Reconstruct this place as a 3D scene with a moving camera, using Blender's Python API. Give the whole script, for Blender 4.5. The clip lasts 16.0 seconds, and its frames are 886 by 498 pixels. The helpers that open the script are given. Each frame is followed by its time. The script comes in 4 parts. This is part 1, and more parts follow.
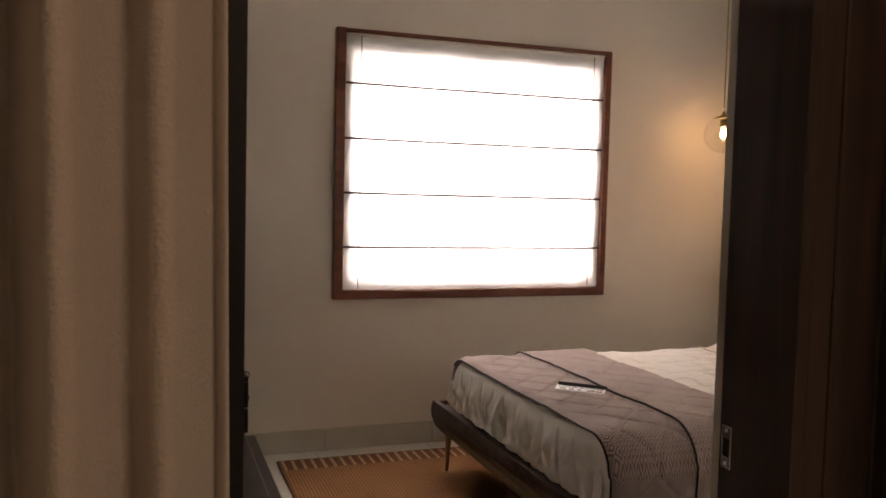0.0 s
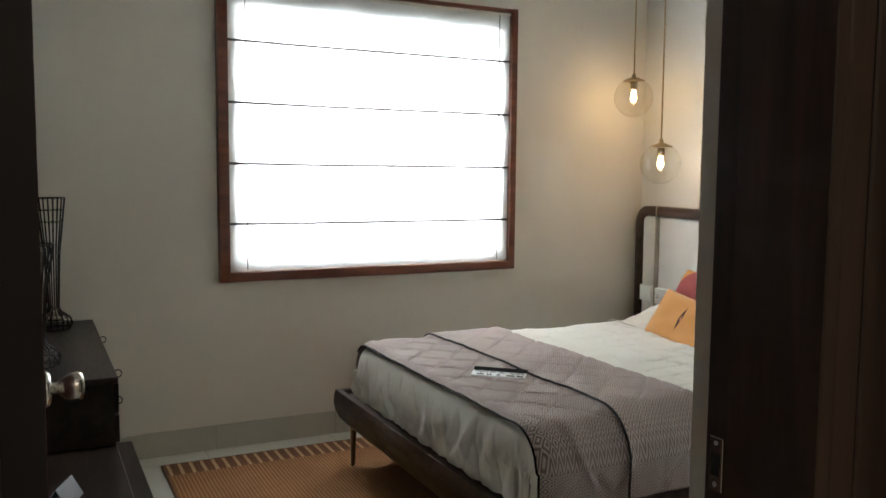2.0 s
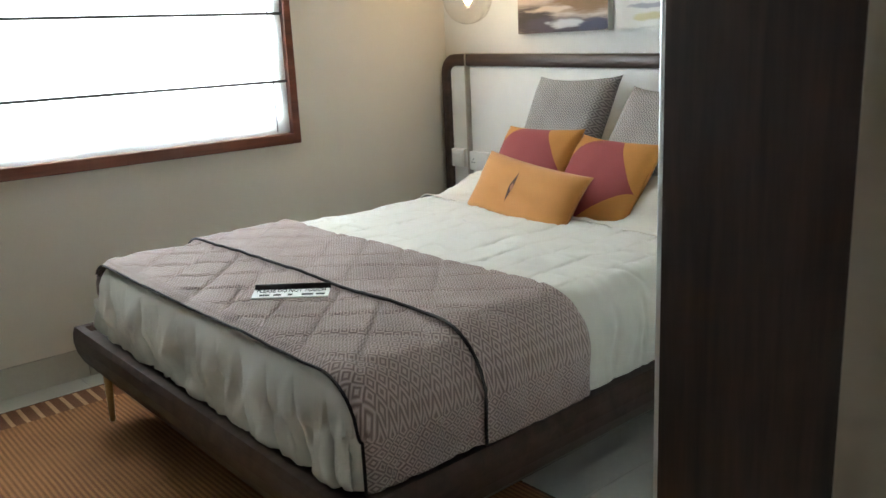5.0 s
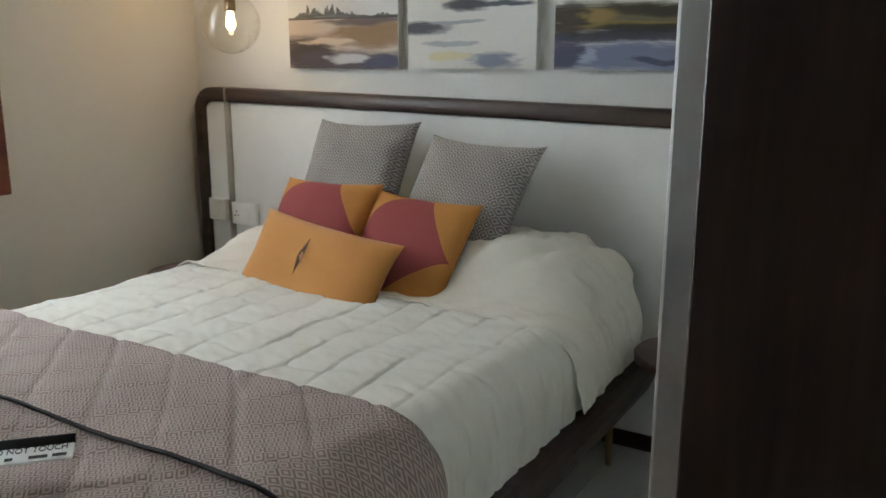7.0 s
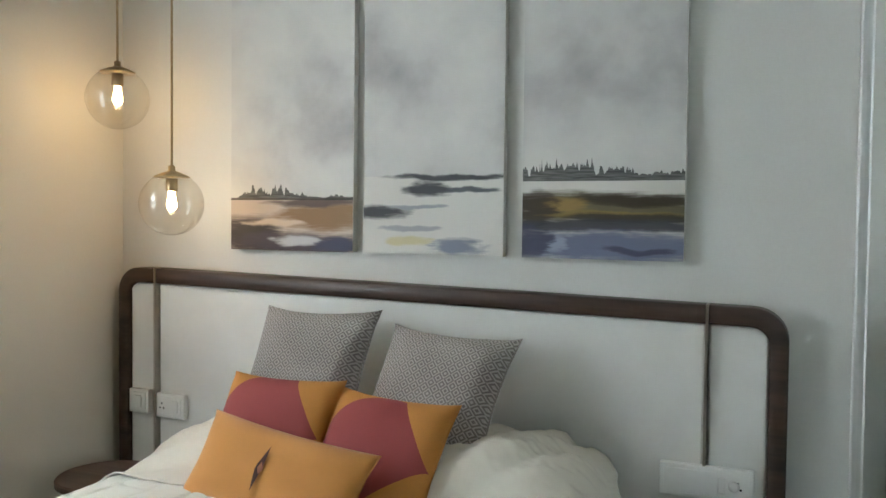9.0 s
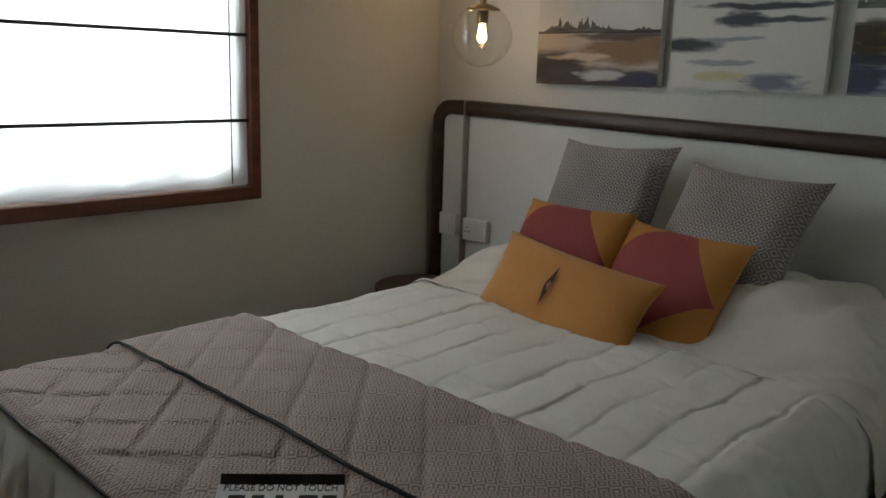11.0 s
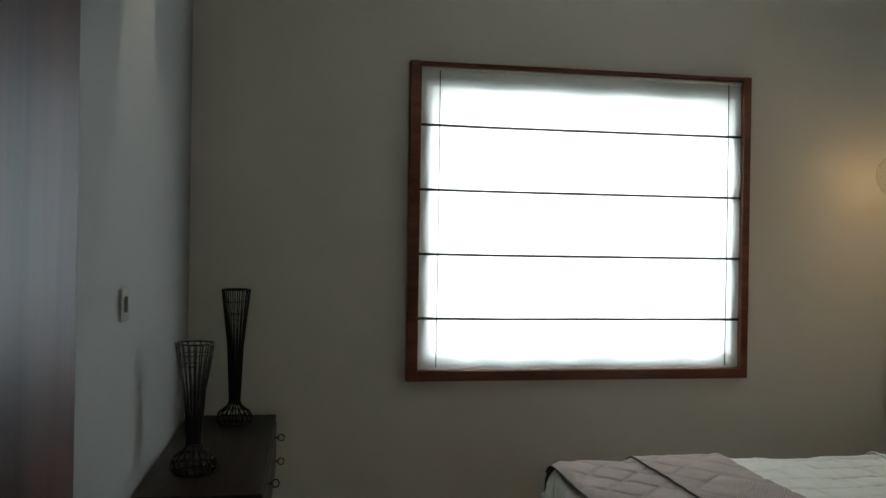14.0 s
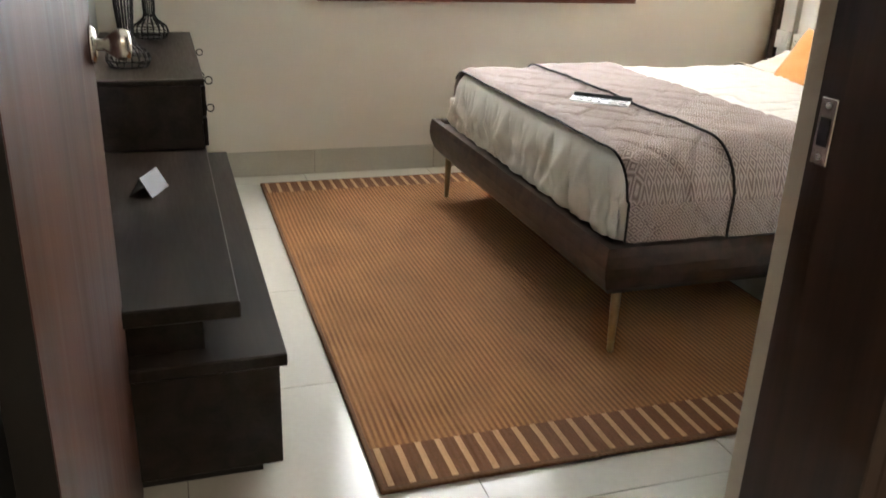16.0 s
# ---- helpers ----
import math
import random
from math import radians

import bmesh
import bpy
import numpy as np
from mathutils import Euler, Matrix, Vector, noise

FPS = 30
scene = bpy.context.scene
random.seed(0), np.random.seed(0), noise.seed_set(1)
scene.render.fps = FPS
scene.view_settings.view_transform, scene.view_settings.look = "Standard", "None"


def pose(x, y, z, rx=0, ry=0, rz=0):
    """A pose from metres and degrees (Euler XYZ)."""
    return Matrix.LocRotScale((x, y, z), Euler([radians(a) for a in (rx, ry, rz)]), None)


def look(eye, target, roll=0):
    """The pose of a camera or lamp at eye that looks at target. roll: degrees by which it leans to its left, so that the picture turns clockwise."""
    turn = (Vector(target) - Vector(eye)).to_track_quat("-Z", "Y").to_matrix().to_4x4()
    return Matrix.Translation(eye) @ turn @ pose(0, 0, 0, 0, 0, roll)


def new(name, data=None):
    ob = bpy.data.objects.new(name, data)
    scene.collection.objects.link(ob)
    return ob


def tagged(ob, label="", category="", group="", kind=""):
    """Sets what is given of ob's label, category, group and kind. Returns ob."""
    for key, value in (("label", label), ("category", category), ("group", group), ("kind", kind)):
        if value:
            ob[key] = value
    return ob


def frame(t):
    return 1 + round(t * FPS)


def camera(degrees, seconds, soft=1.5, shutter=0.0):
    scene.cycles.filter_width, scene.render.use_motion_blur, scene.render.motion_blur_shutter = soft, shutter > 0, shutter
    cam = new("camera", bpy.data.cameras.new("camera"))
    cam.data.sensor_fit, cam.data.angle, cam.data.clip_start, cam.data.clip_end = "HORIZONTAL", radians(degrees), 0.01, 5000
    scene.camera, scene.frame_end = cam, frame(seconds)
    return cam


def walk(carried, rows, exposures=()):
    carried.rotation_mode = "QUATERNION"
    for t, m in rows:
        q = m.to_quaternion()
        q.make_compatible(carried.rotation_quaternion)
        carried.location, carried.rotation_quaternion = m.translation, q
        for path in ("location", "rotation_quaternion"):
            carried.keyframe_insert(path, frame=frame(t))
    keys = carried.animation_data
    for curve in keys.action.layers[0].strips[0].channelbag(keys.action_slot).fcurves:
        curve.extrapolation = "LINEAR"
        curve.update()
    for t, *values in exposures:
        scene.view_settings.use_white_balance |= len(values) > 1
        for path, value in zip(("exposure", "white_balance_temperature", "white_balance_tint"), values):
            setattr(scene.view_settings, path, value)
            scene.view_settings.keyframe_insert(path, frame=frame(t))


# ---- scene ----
cam = camera(56.1, 16.0, soft=1.5, shutter=0.15)
PATH = [
    (0, (-0.066, 0.103, 1.416), (0.601, 1.985, 1.295), 1.4),
    (0.5, (-0.045, 0.131, 1.447), (0.818, 1.935, 1.452), -0.1),
    (1, (-0.063, 0.167, 1.466), (0.855, 1.941, 1.561), -1.2),
    (1.5, (-0.044, 0.271, 1.465), (0.891, 2.039, 1.484), -0.6),
    (2, (0.052, 0.446, 1.385), (0.941, 2.229, 1.209), 0.5),
    (2.5, (0.078, 0.521, 1.306), (0.974, 2.277, 0.969), 0.3),
    (3, (0.076, 0.623, 1.176), (1.11, 2.255, 0.661), -2.1),
    (3.5, (0.051, 0.708, 1.101), (1.237, 2.182, 0.451), -4.0),
    (4, (0.181, 0.869, 1.169), (1.422, 2.324, 0.585), -3.4),
    (4.2, (0.26, 0.933, 1.22), (1.492, 2.416, 0.689), -3.0),
    (6.3, (0.772, 1.507, 1.307), (2.172, 2.883, 0.923), 0.8),
    (6.5, (0.792, 1.553, 1.31), (2.271, 2.843, 0.924), 0.5),
    (7, (0.817, 1.703, 1.317), (2.492, 2.704, 0.879), 0.1),
    (7.5, (0.809, 1.852, 1.323), (2.593, 2.654, 0.908), 0.0),
    (8, (0.874, 1.964, 1.381), (2.722, 2.693, 1.155), -0.0),
    (8.2, (0.877, 1.984, 1.413), (2.746, 2.687, 1.29), 0.0),
    (10.3, (0.859, 2.052, 1.412), (2.522, 3.141, 1.194), 1.8),
    (10.5, (0.865, 2.036, 1.384), (2.46, 3.206, 1.087), 1.9),
    (11, (0.849, 1.967, 1.332), (2.257, 3.324, 0.912), 1.7),
    (11.5, (0.709, 1.803, 1.33), (1.96, 3.295, 0.874), 1.0),
    (12, (0.64, 1.632, 1.341), (1.657, 3.294, 0.893), 0.4),
    (12.5, (0.565, 1.385, 1.362), (1.273, 3.213, 0.968), 0.5),
    (13, (0.471, 1.138, 1.397), (0.972, 3.049, 1.09), 1.0),
    (13.5, (0.421, 0.917, 1.428), (0.815, 2.873, 1.295), 1.2),
    (14, (0.425, 0.778, 1.464), (0.749, 2.751, 1.462), 0.9),
    (14.5, (0.39, 0.64, 1.415), (0.679, 2.619, 1.384), 0.9),
    (15, (0.297, 0.57, 1.355), (0.656, 2.526, 1.142), 0.5),
    (15.5, (0.193, 0.533, 1.272), (0.662, 2.424, 0.823), 0.7),
    (16, (0.191, 0.537, 1.202), (0.787, 2.303, 0.475), 2.2),
]
EXPOSURES = [
    (0.0, -0.3, 8300, 32), (0.5, 0.0, 7200, 17), (1.0, 0.1, 6900, 13), (1.5, 0.1, 6700, 10), (2.0, 0.0, 6400, 9), (2.5, -0.05, 6400, 9), (3.0, 0.2, 6400, 10),
    (3.5, 1.4, 6100, 4), (4.0, 1.35, 6050, 2), (4.6, 0.9, 6100, 5), (6.0, -1.0, 6200, 6), (6.5, -1.15, 6200, 6), (7.0, -0.2, 6200, 7), (7.5, 0.6, 6200, 6), (8.0, 0.3, 6150, 6), (8.6, 0.2, 6150, 6),
    (10.5, -1.15, 6300, 8), (11.0, -1.35, 6400, 9), (11.5, -1.55, 6350, 8), (12.0, -1.6, 6300, 7), (12.5, -1.4, 6250, 6), (13.0, -1.35, 6250, 5), (13.5, -1.2, 6250, 4), (14.0, -1.15, 6300, 4), (14.5, -1.0, 6300, 4), (15.0, -0.8, 6300, 6), (15.5, -0.45, 6450, 10), (16.0, 1.1, 6700, 12),
]
walk(cam, [(t, look(eye, target, roll)) for t, eye, target, roll in PATH], EXPOSURES)

# ---- world and lights ----
world = bpy.data.worlds.new("world")
scene.world = world
world.use_nodes = True
wn, wl = world.node_tree.nodes, world.node_tree.links
sky = wn.new("ShaderNodeTexSky")
sky.sky_type = "NISHITA"
sky.sun_disc = False
sky.sun_elevation, sky.sun_rotation = radians(50), radians(200)
wn["Background"].inputs["Strength"].default_value = 0.12
wl.new(sky.outputs["Color"], wn["Background"].inputs["Color"])


def lamp(name, kind, energy, m, colour=(1, 1, 1), **more):
    data = bpy.data.lights.new(name, kind)
    data.energy, data.color = energy, colour
    if kind == "AREA":
        data.shape, data.size, data.size_y = "RECTANGLE", more["size"], more["size_y"]
    if kind in ("POINT", "SPOT"):
        data.shadow_soft_size = more.get("soft", 0.03)
    if kind == "SPOT":
        data.spot_size, data.spot_blend = radians(more["cone"]), 0.6
    if kind == "SUN":
        data.angle = radians(more["angle"])
    ob = new(name, data)
    ob.matrix_world = m
    return ob


lamp("sun", "SUN", 2.5, look((0, 0, 9), (2.0, 3.0, 0)), (1, 0.95, 0.88), angle=0.5)
lamp("window_daylight", "AREA", 110, look((1.735, 4.78, 1.53), (1.74, 0, 1.3)), (0.90, 0.96, 1.0), size=1.38, size_y=1.15)
lamp("bulb_light", "POINT", 0.75, pose(3.22, 4.34, 1.85), (1.0, 0.62, 0.30), soft=0.02)
lamp("bulb_light", "POINT", 0.75, pose(3.21, 4.08, 1.463), (1.0, 0.62, 0.30), soft=0.02)
lamp("downlight_beam", "SPOT", 45.0, look((0.06, 3.48, 2.88), (-0.07, 3.48, 1.6)), (1.0, 0.86, 0.68), cone=44, soft=0.03)
lamp("hall_light", "AREA", 8.5, look((0.5, -0.5, 2.66), (0.5, -0.5, 0)), (1.0, 0.84, 0.66), size=0.3, size_y=0.3)

# ---- materials ----


def material(name, colour, rough=0.6, metal=0.0, vary=0.06, scale=6.0, fine=90.0, bump=0.05, sheen=0.0, coat=0.0, random_vary=0.0):
    m = bpy.data.materials.new(name)
    m.use_nodes = True
    n, l = m.node_tree.nodes, m.node_tree.links
    b = n["Principled BSDF"]
    tc = n.new("ShaderNodeTexCoord")
    big, small = n.new("ShaderNodeTexNoise"), n.new("ShaderNodeTexNoise")
    big.inputs["Scale"].default_value, big.inputs["Detail"].default_value = scale, 5
    small.inputs["Scale"].default_value, small.inputs["Detail"].default_value = fine, 3
    for t in (big, small):
        l.new(tc.outputs["Object"], t.inputs["Vector"])
    add = n.new("ShaderNodeMath")
    add.operation = "ADD"
    l.new(big.outputs["Fac"], add.inputs[0])
    l.new(small.outputs["Fac"], add.inputs[1])
    last = add.outputs[0]
    if random_vary:
        info, mul, plus = n.new("ShaderNodeObjectInfo"), n.new("ShaderNodeMath"), n.new("ShaderNodeMath")
        mul.operation, plus.operation = "MULTIPLY", "ADD"
        mul.inputs[1].default_value = random_vary
        l.new(info.outputs["Random"], mul.inputs[0])
        l.new(mul.outputs[0], plus.inputs[0])
        l.new(last, plus.inputs[1])
        last = plus.outputs[0]
    span = n.new("ShaderNodeMapRange")
    span.inputs["From Min"].default_value, span.inputs["From Max"].default_value = 0.6, 1.4 + random_vary
    span.inputs["To Min"].default_value, span.inputs["To Max"].default_value = 1 - vary, 1 + vary
    l.new(last, span.inputs["Value"])
    mul = n.new("ShaderNodeVectorMath")
    mul.operation = "SCALE"
    mul.inputs[0].default_value = colour
    l.new(span.outputs[0], mul.inputs["Scale"])
    l.new(mul.outputs[0], b.inputs["Base Color"])
    b.inputs["Roughness"].default_value, b.inputs["Metallic"].default_value = rough, metal
    b.inputs["Coat Weight"].default_value = coat
    if sheen:
        b.inputs["Sheen Weight"].default_value = sheen
    if bump:
        bp = n.new("ShaderNodeBump")
        bp.inputs["Strength"].default_value, bp.inputs["Distance"].default_value = bump, 0.01
        l.new(small.outputs["Fac"], bp.inputs["Height"])
        l.new(bp.outputs[0], b.inputs["Normal"])
    return m


def wood(name, dark, light, rough=0.4, axis=2, coat=0.0, grain=18.0):
    m = bpy.data.materials.new(name)
    m.use_nodes = True
    n, l = m.node_tree.nodes, m.node_tree.links
    b = n["Principled BSDF"]
    tc, mp = n.new("ShaderNodeTexCoord"), n.new("ShaderNodeMapping")
    stretch = [grain, grain, grain]
    stretch[axis] = grain / 14
    mp.inputs["Scale"].default_value = stretch
    l.new(tc.outputs["Object"], mp.inputs["Vector"])
    a, f = n.new("ShaderNodeTexNoise"), n.new("ShaderNodeTexNoise")
    a.inputs["Scale"].default_value, a.inputs["Detail"].default_value, a.inputs["Distortion"].default_value = 1.0, 6, 0.6
    f.inputs["Scale"].default_value, f.inputs["Detail"].default_value = 7.0, 3
    l.new(mp.outputs[0], a.inputs["Vector"])
    l.new(mp.outputs[0], f.inputs["Vector"])
    mixf = n.new("ShaderNodeMath")
    mixf.operation = "MULTIPLY_ADD"
    mixf.inputs[1].default_value = 0.35
    l.new(f.outputs["Fac"], mixf.inputs[0])
    l.new(a.outputs["Fac"], mixf.inputs[2])
    r = n.new("ShaderNodeValToRGB")
    r.color_ramp.elements[0].position, r.color_ramp.elements[1].position = 0.45, 0.85
    r.color_ramp.elements[0].color, r.color_ramp.elements[1].color = (*dark, 1), (*light, 1)
    l.new(mixf.outputs[0], r.inputs["Fac"])
    l.new(r.outputs["Color"], b.inputs["Base Color"])
    rr = n.new("ShaderNodeMapRange")
    rr.inputs["To Min"].default_value, rr.inputs["To Max"].default_value = rough - 0.07, rough + 0.1
    l.new(f.outputs["Fac"], rr.inputs["Value"])
    l.new(rr.outputs[0], b.inputs["Roughness"])
    b.inputs["Coat Weight"].default_value = coat
    bp = n.new("ShaderNodeBump")
    bp.inputs["Strength"].default_value, bp.inputs["Distance"].default_value = 0.06, 0.005
    l.new(f.outputs["Fac"], bp.inputs["Height"])
    l.new(bp.outputs[0], b.inputs["Normal"])
    return m


class Net:
    """Short hand for a node network on a principled material."""

    def __init__(self, name, rough=0.8):
        self.m = bpy.data.materials.new(name)
        self.m.use_nodes = True
        self.n, self.l = self.m.node_tree.nodes, self.m.node_tree.links
        self.b = self.n["Principled BSDF"]
        self.b.inputs["Roughness"].default_value = rough

    def math(self, op, a, b=None, c=None):
        node = self.n.new("ShaderNodeMath")
        node.operation = op
        for k, v in enumerate((a, b, c)):
            if v is None:
                continue
            if isinstance(v, (int, float)):
                node.inputs[k].default_value = v
            else:
                self.l.new(v, node.inputs[k])
        return node.outputs[0]

    def uv(self):
        t, s = self.n.new("ShaderNodeTexCoord"), self.n.new("ShaderNodeSeparateXYZ")
        self.l.new(t.outputs["UV"], s.inputs[0])
        return s.outputs[0], s.outputs[1], t.outputs["UV"]

    def obj(self):
        t, s = self.n.new("ShaderNodeTexCoord"), self.n.new("ShaderNodeSeparateXYZ")
        self.l.new(t.outputs["Object"], s.inputs[0])
        return s.outputs[0], s.outputs[1], s.outputs[2], t.outputs["Object"]

    def noise(self, vector, scale, detail=4, stretch=None, shift=(0, 0, 0)):
        if stretch or any(shift):
            mp = self.n.new("ShaderNodeMapping")
            mp.inputs["Scale"].default_value = stretch or (1, 1, 1)
            mp.inputs["Location"].default_value = shift
            self.l.new(vector, mp.inputs["Vector"])
            vector = mp.outputs[0]
        t = self.n.new("ShaderNodeTexNoise")
        t.inputs["Scale"].default_value, t.inputs["Detail"].default_value = scale, detail
        self.l.new(vector, t.inputs["Vector"])
        return t.outputs["Fac"]

    def ramp(self, fac, stops, smooth=True):
        r = self.n.new("ShaderNodeValToRGB")
        r.color_ramp.interpolation = "LINEAR" if smooth else "CONSTANT"
        e = r.color_ramp.elements
        while len(e) < len(stops):
            e.new(0.5)
        for k, (p, c) in enumerate(stops):
            e[k].position, e[k].color = p, (*c, 1)
        self.l.new(fac, r.inputs["Fac"])
        return r.outputs["Color"]

    def mix(self, fac, a, b):
        x = self.n.new("ShaderNodeMix")
        x.data_type = "RGBA"
        for s, v in ((x.inputs[0], fac), (x.inputs[6], a), (x.inputs[7], b)):
            if isinstance(v, (tuple, float, int)):
                s.default_value = (*v, 1) if isinstance(v, tuple) else v
            else:
                self.l.new(v, s)
        return x.outputs[2]

    def colour(self, c):
        self.l.new(c, self.b.inputs["Base Color"])
        return self

    def relief(self, h, strength=0.3, distance=0.004):
        bp = self.n.new("ShaderNodeBump")
        bp.inputs["Strength"].default_value, bp.inputs["Distance"].default_value = strength, distance
        self.l.new(h, bp.inputs["Height"])
        self.l.new(bp.outputs[0], self.b.inputs["Normal"])
        return self


M_WALL = material("painted_plaster", (0.72, 0.68, 0.595), 0.75, vary=0.03, scale=1.6, fine=160, bump=0.04)
M_WALL_HEAD = material("grey_white_plaster", (0.71, 0.71, 0.68), 0.75, vary=0.03, scale=1.6, fine=160, bump=0.04)
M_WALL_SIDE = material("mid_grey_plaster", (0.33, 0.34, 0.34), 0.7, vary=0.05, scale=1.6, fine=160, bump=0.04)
M_CEIL = material("ceiling_paint", (0.78, 0.77, 0.74), 0.8, vary=0.02, scale=1.2, fine=140, bump=0.03)
M_TILE = material("polished_vitrified_tile", (0.66, 0.65, 0.60), 0.12, vary=0.05, scale=5, fine=60, bump=0.0, random_vary=0.12)
M_GROUT = material("grout", (0.22, 0.21, 0.19), 0.9)
M_SKIRT = material("skirting_tile", (0.53, 0.51, 0.43), 0.25, vary=0.06, scale=7, bump=0.0, random_vary=0.1)
M_WENGE = wood("dark_wenge_veneer", (0.019, 0.013, 0.011), (0.062, 0.037, 0.029), 0.38, 2)
M_CONSOLE = wood("espresso_laminate", (0.009, 0.007, 0.006), (0.024, 0.017, 0.014), 0.34, 1)
M_CONSOLE.node_tree.nodes["Principled BSDF"].inputs["Specular IOR Level"].default_value = 0.2
M_DOOR = wood("walnut_door_veneer", (0.040, 0.016, 0.011), (0.115, 0.047, 0.030), 0.40, 2, grain=6.0)
M_DOOR.node_tree.nodes["Principled BSDF"].inputs["Specular IOR Level"].default_value = 0.32
# blue of the reflected window light is put into the veneer's specular tint
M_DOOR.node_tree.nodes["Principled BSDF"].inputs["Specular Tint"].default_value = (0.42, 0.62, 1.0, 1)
M_WALNUT = wood("dark_walnut", (0.024, 0.014, 0.010), (0.070, 0.040, 0.029), 0.42, 1)
M_TABLE = wood("walnut_table_top", (0.065, 0.036, 0.026), (0.150, 0.088, 0.062), 0.4, 1)
M_TEAK = wood("red_teak_window_frame", (0.090, 0.022, 0.010), (0.210, 0.062, 0.028), 0.36, 0)
M_BRASS = material("aged_brass", (0.44, 0.34, 0.20), 0.33, 1.0, vary=0.12, scale=30, bump=0.02)
M_STEEL = material("brushed_steel", (0.62, 0.61, 0.58), 0.25, 1.0, vary=0.06, scale=40, bump=0.02)
M_ALU = material("satin_aluminium", (0.84, 0.85, 0.85), 0.45, 1.0, vary=0.04, scale=20, bump=0.01)
M_NICKEL = material("satin_nickel", (0.50, 0.46, 0.40), 0.28, 1.0, vary=0.06, scale=40, bump=0.02)
M_BLACK_METAL = material("black_iron_wire", (0.014, 0.013, 0.013), 0.45, 0.4, vary=0.1, scale=40)
M_PLASTIC = material("white_switch_plastic", (0.86, 0.86, 0.84), 0.3, vary=0.02, bump=0.0)
M_DARK = material("dark_gap", (0.012, 0.011, 0.011), 0.6)
M_UPHOLSTERY = material("off_white_upholstery", (0.79, 0.785, 0.755), 0.7, vary=0.04, scale=9, fine=420, bump=0.12, sheen=0.1)
M_FAN = material("white_fan_enamel", (0.80, 0.80, 0.78), 0.3, vary=0.02, bump=0.0)
M_CORD = material("piping_cord", (0.030, 0.024, 0.026), 0.8, fine=300)
M_CORE = material("mattress_ticking", (0.70, 0.68, 0.62), 0.85)
M_CURTAIN = material("beige_linen_curtain", (0.50, 0.435, 0.375), 0.85, vary=0.07, scale=4, fine=330, bump=0.25, sheen=0.2)
M_CANVAS_EDGE = material("canvas_edge", (0.60, 0.59, 0.55), 0.8)
M_LEAF = material("hedge_leaf", (0.07, 0.12, 0.04), 0.5, vary=0.4, scale=9)
M_EARTH = material("garden_earth", (0.20, 0.18, 0.14), 0.9, vary=0.2, scale=0.8)
M_OUTER = material("compound_wall_paint", (0.62, 0.62, 0.58), 0.8)

# sheer blind cloth: lets daylight through
net = Net("sheer_white_blind", 0.9)
u, v, uvec = net.uv()
weave = net.math("ADD", net.math("SINE", net.math("MULTIPLY", u, 2400.0)), net.math("SINE", net.math("MULTIPLY", v, 2400.0)))
net.colour(net.mix(net.noise(uvec, 6.0), (0.74, 0.74, 0.72), (0.82, 0.82, 0.80))).relief(weave, 0.05, 0.001)
tr, mx = net.n.new("ShaderNodeBsdfTranslucent"), net.n.new("ShaderNodeMixShader")
tr.inputs["Color"].default_value = (0.88, 0.89, 0.88, 1)
mx.inputs["Fac"].default_value = 0.55
net.l.new(net.b.outputs[0], mx.inputs[1])
net.l.new(tr.outputs[0], mx.inputs[2])
net.l.new(mx.outputs[0], net.n["Material Output"].inputs["Surface"])
M_BLIND = net.m

# the doubled, gathered cloth of the blind's hems
net = Net("gathered_blind_hem", 0.9)
u, v, uvec = net.uv()
net.colour(net.mix(net.noise(uvec, 14.0), (0.62, 0.62, 0.61), (0.78, 0.78, 0.77)))
tr, mx = net.n.new("ShaderNodeBsdfTranslucent"), net.n.new("ShaderNodeMixShader")
tr.inputs["Color"].default_value = (0.80, 0.82, 0.84, 1)
net.l.new(net.math("MINIMUM", net.math("MULTIPLY_ADD", v, 7.0, 0.10), 0.55), mx.inputs["Fac"])
net.l.new(net.b.outputs[0], mx.inputs[1])
net.l.new(tr.outputs[0], mx.inputs[2])
net.l.new(mx.outputs[0], net.n["Material Output"].inputs["Surface"])
M_HEM = net.m


def glass(name, tint=(1, 1, 1), rough=0.0):
    m = bpy.data.materials.new(name)
    m.use_nodes = True
    n, l = m.node_tree.nodes, m.node_tree.links
    t, g, f, x = n.new("ShaderNodeBsdfTransparent"), n.new("ShaderNodeBsdfGlossy"), n.new("ShaderNodeLayerWeight"), n.new("ShaderNodeMixShader")
    power, gain = n.new("ShaderNodeMath"), n.new("ShaderNodeMath")
    power.operation, gain.operation = "POWER", "MULTIPLY_ADD"
    power.inputs[1].default_value, gain.inputs[1].default_value, gain.inputs[2].default_value = 3.5, 0.60, 0.09
    t.inputs["Color"].default_value = (*tint, 1)
    g.inputs["Roughness"].default_value = rough
    l.new(f.outputs["Facing"], power.inputs[0])
    l.new(power.outputs[0], gain.inputs[0])
    l.new(gain.outputs[0], x.inputs[0])
    l.new(t.outputs[0], x.inputs[1])
    l.new(g.outputs[0], x.inputs[2])
    l.new(x.outputs[0], n["Material Output"].inputs["Surface"])
    return m


M_PANE = glass("window_glass")
M_GLOBE = glass("clear_blown_glass", (0.985, 0.975, 0.95))
M_ACRYLIC = material("frosted_acrylic", (0.085, 0.09, 0.095), 0.5, vary=0.03, bump=0.0)
M_MIRROR = material("silvered_mirror", (0.80, 0.84, 0.82), 0.02, 1.0, vary=0.01, bump=0.0)


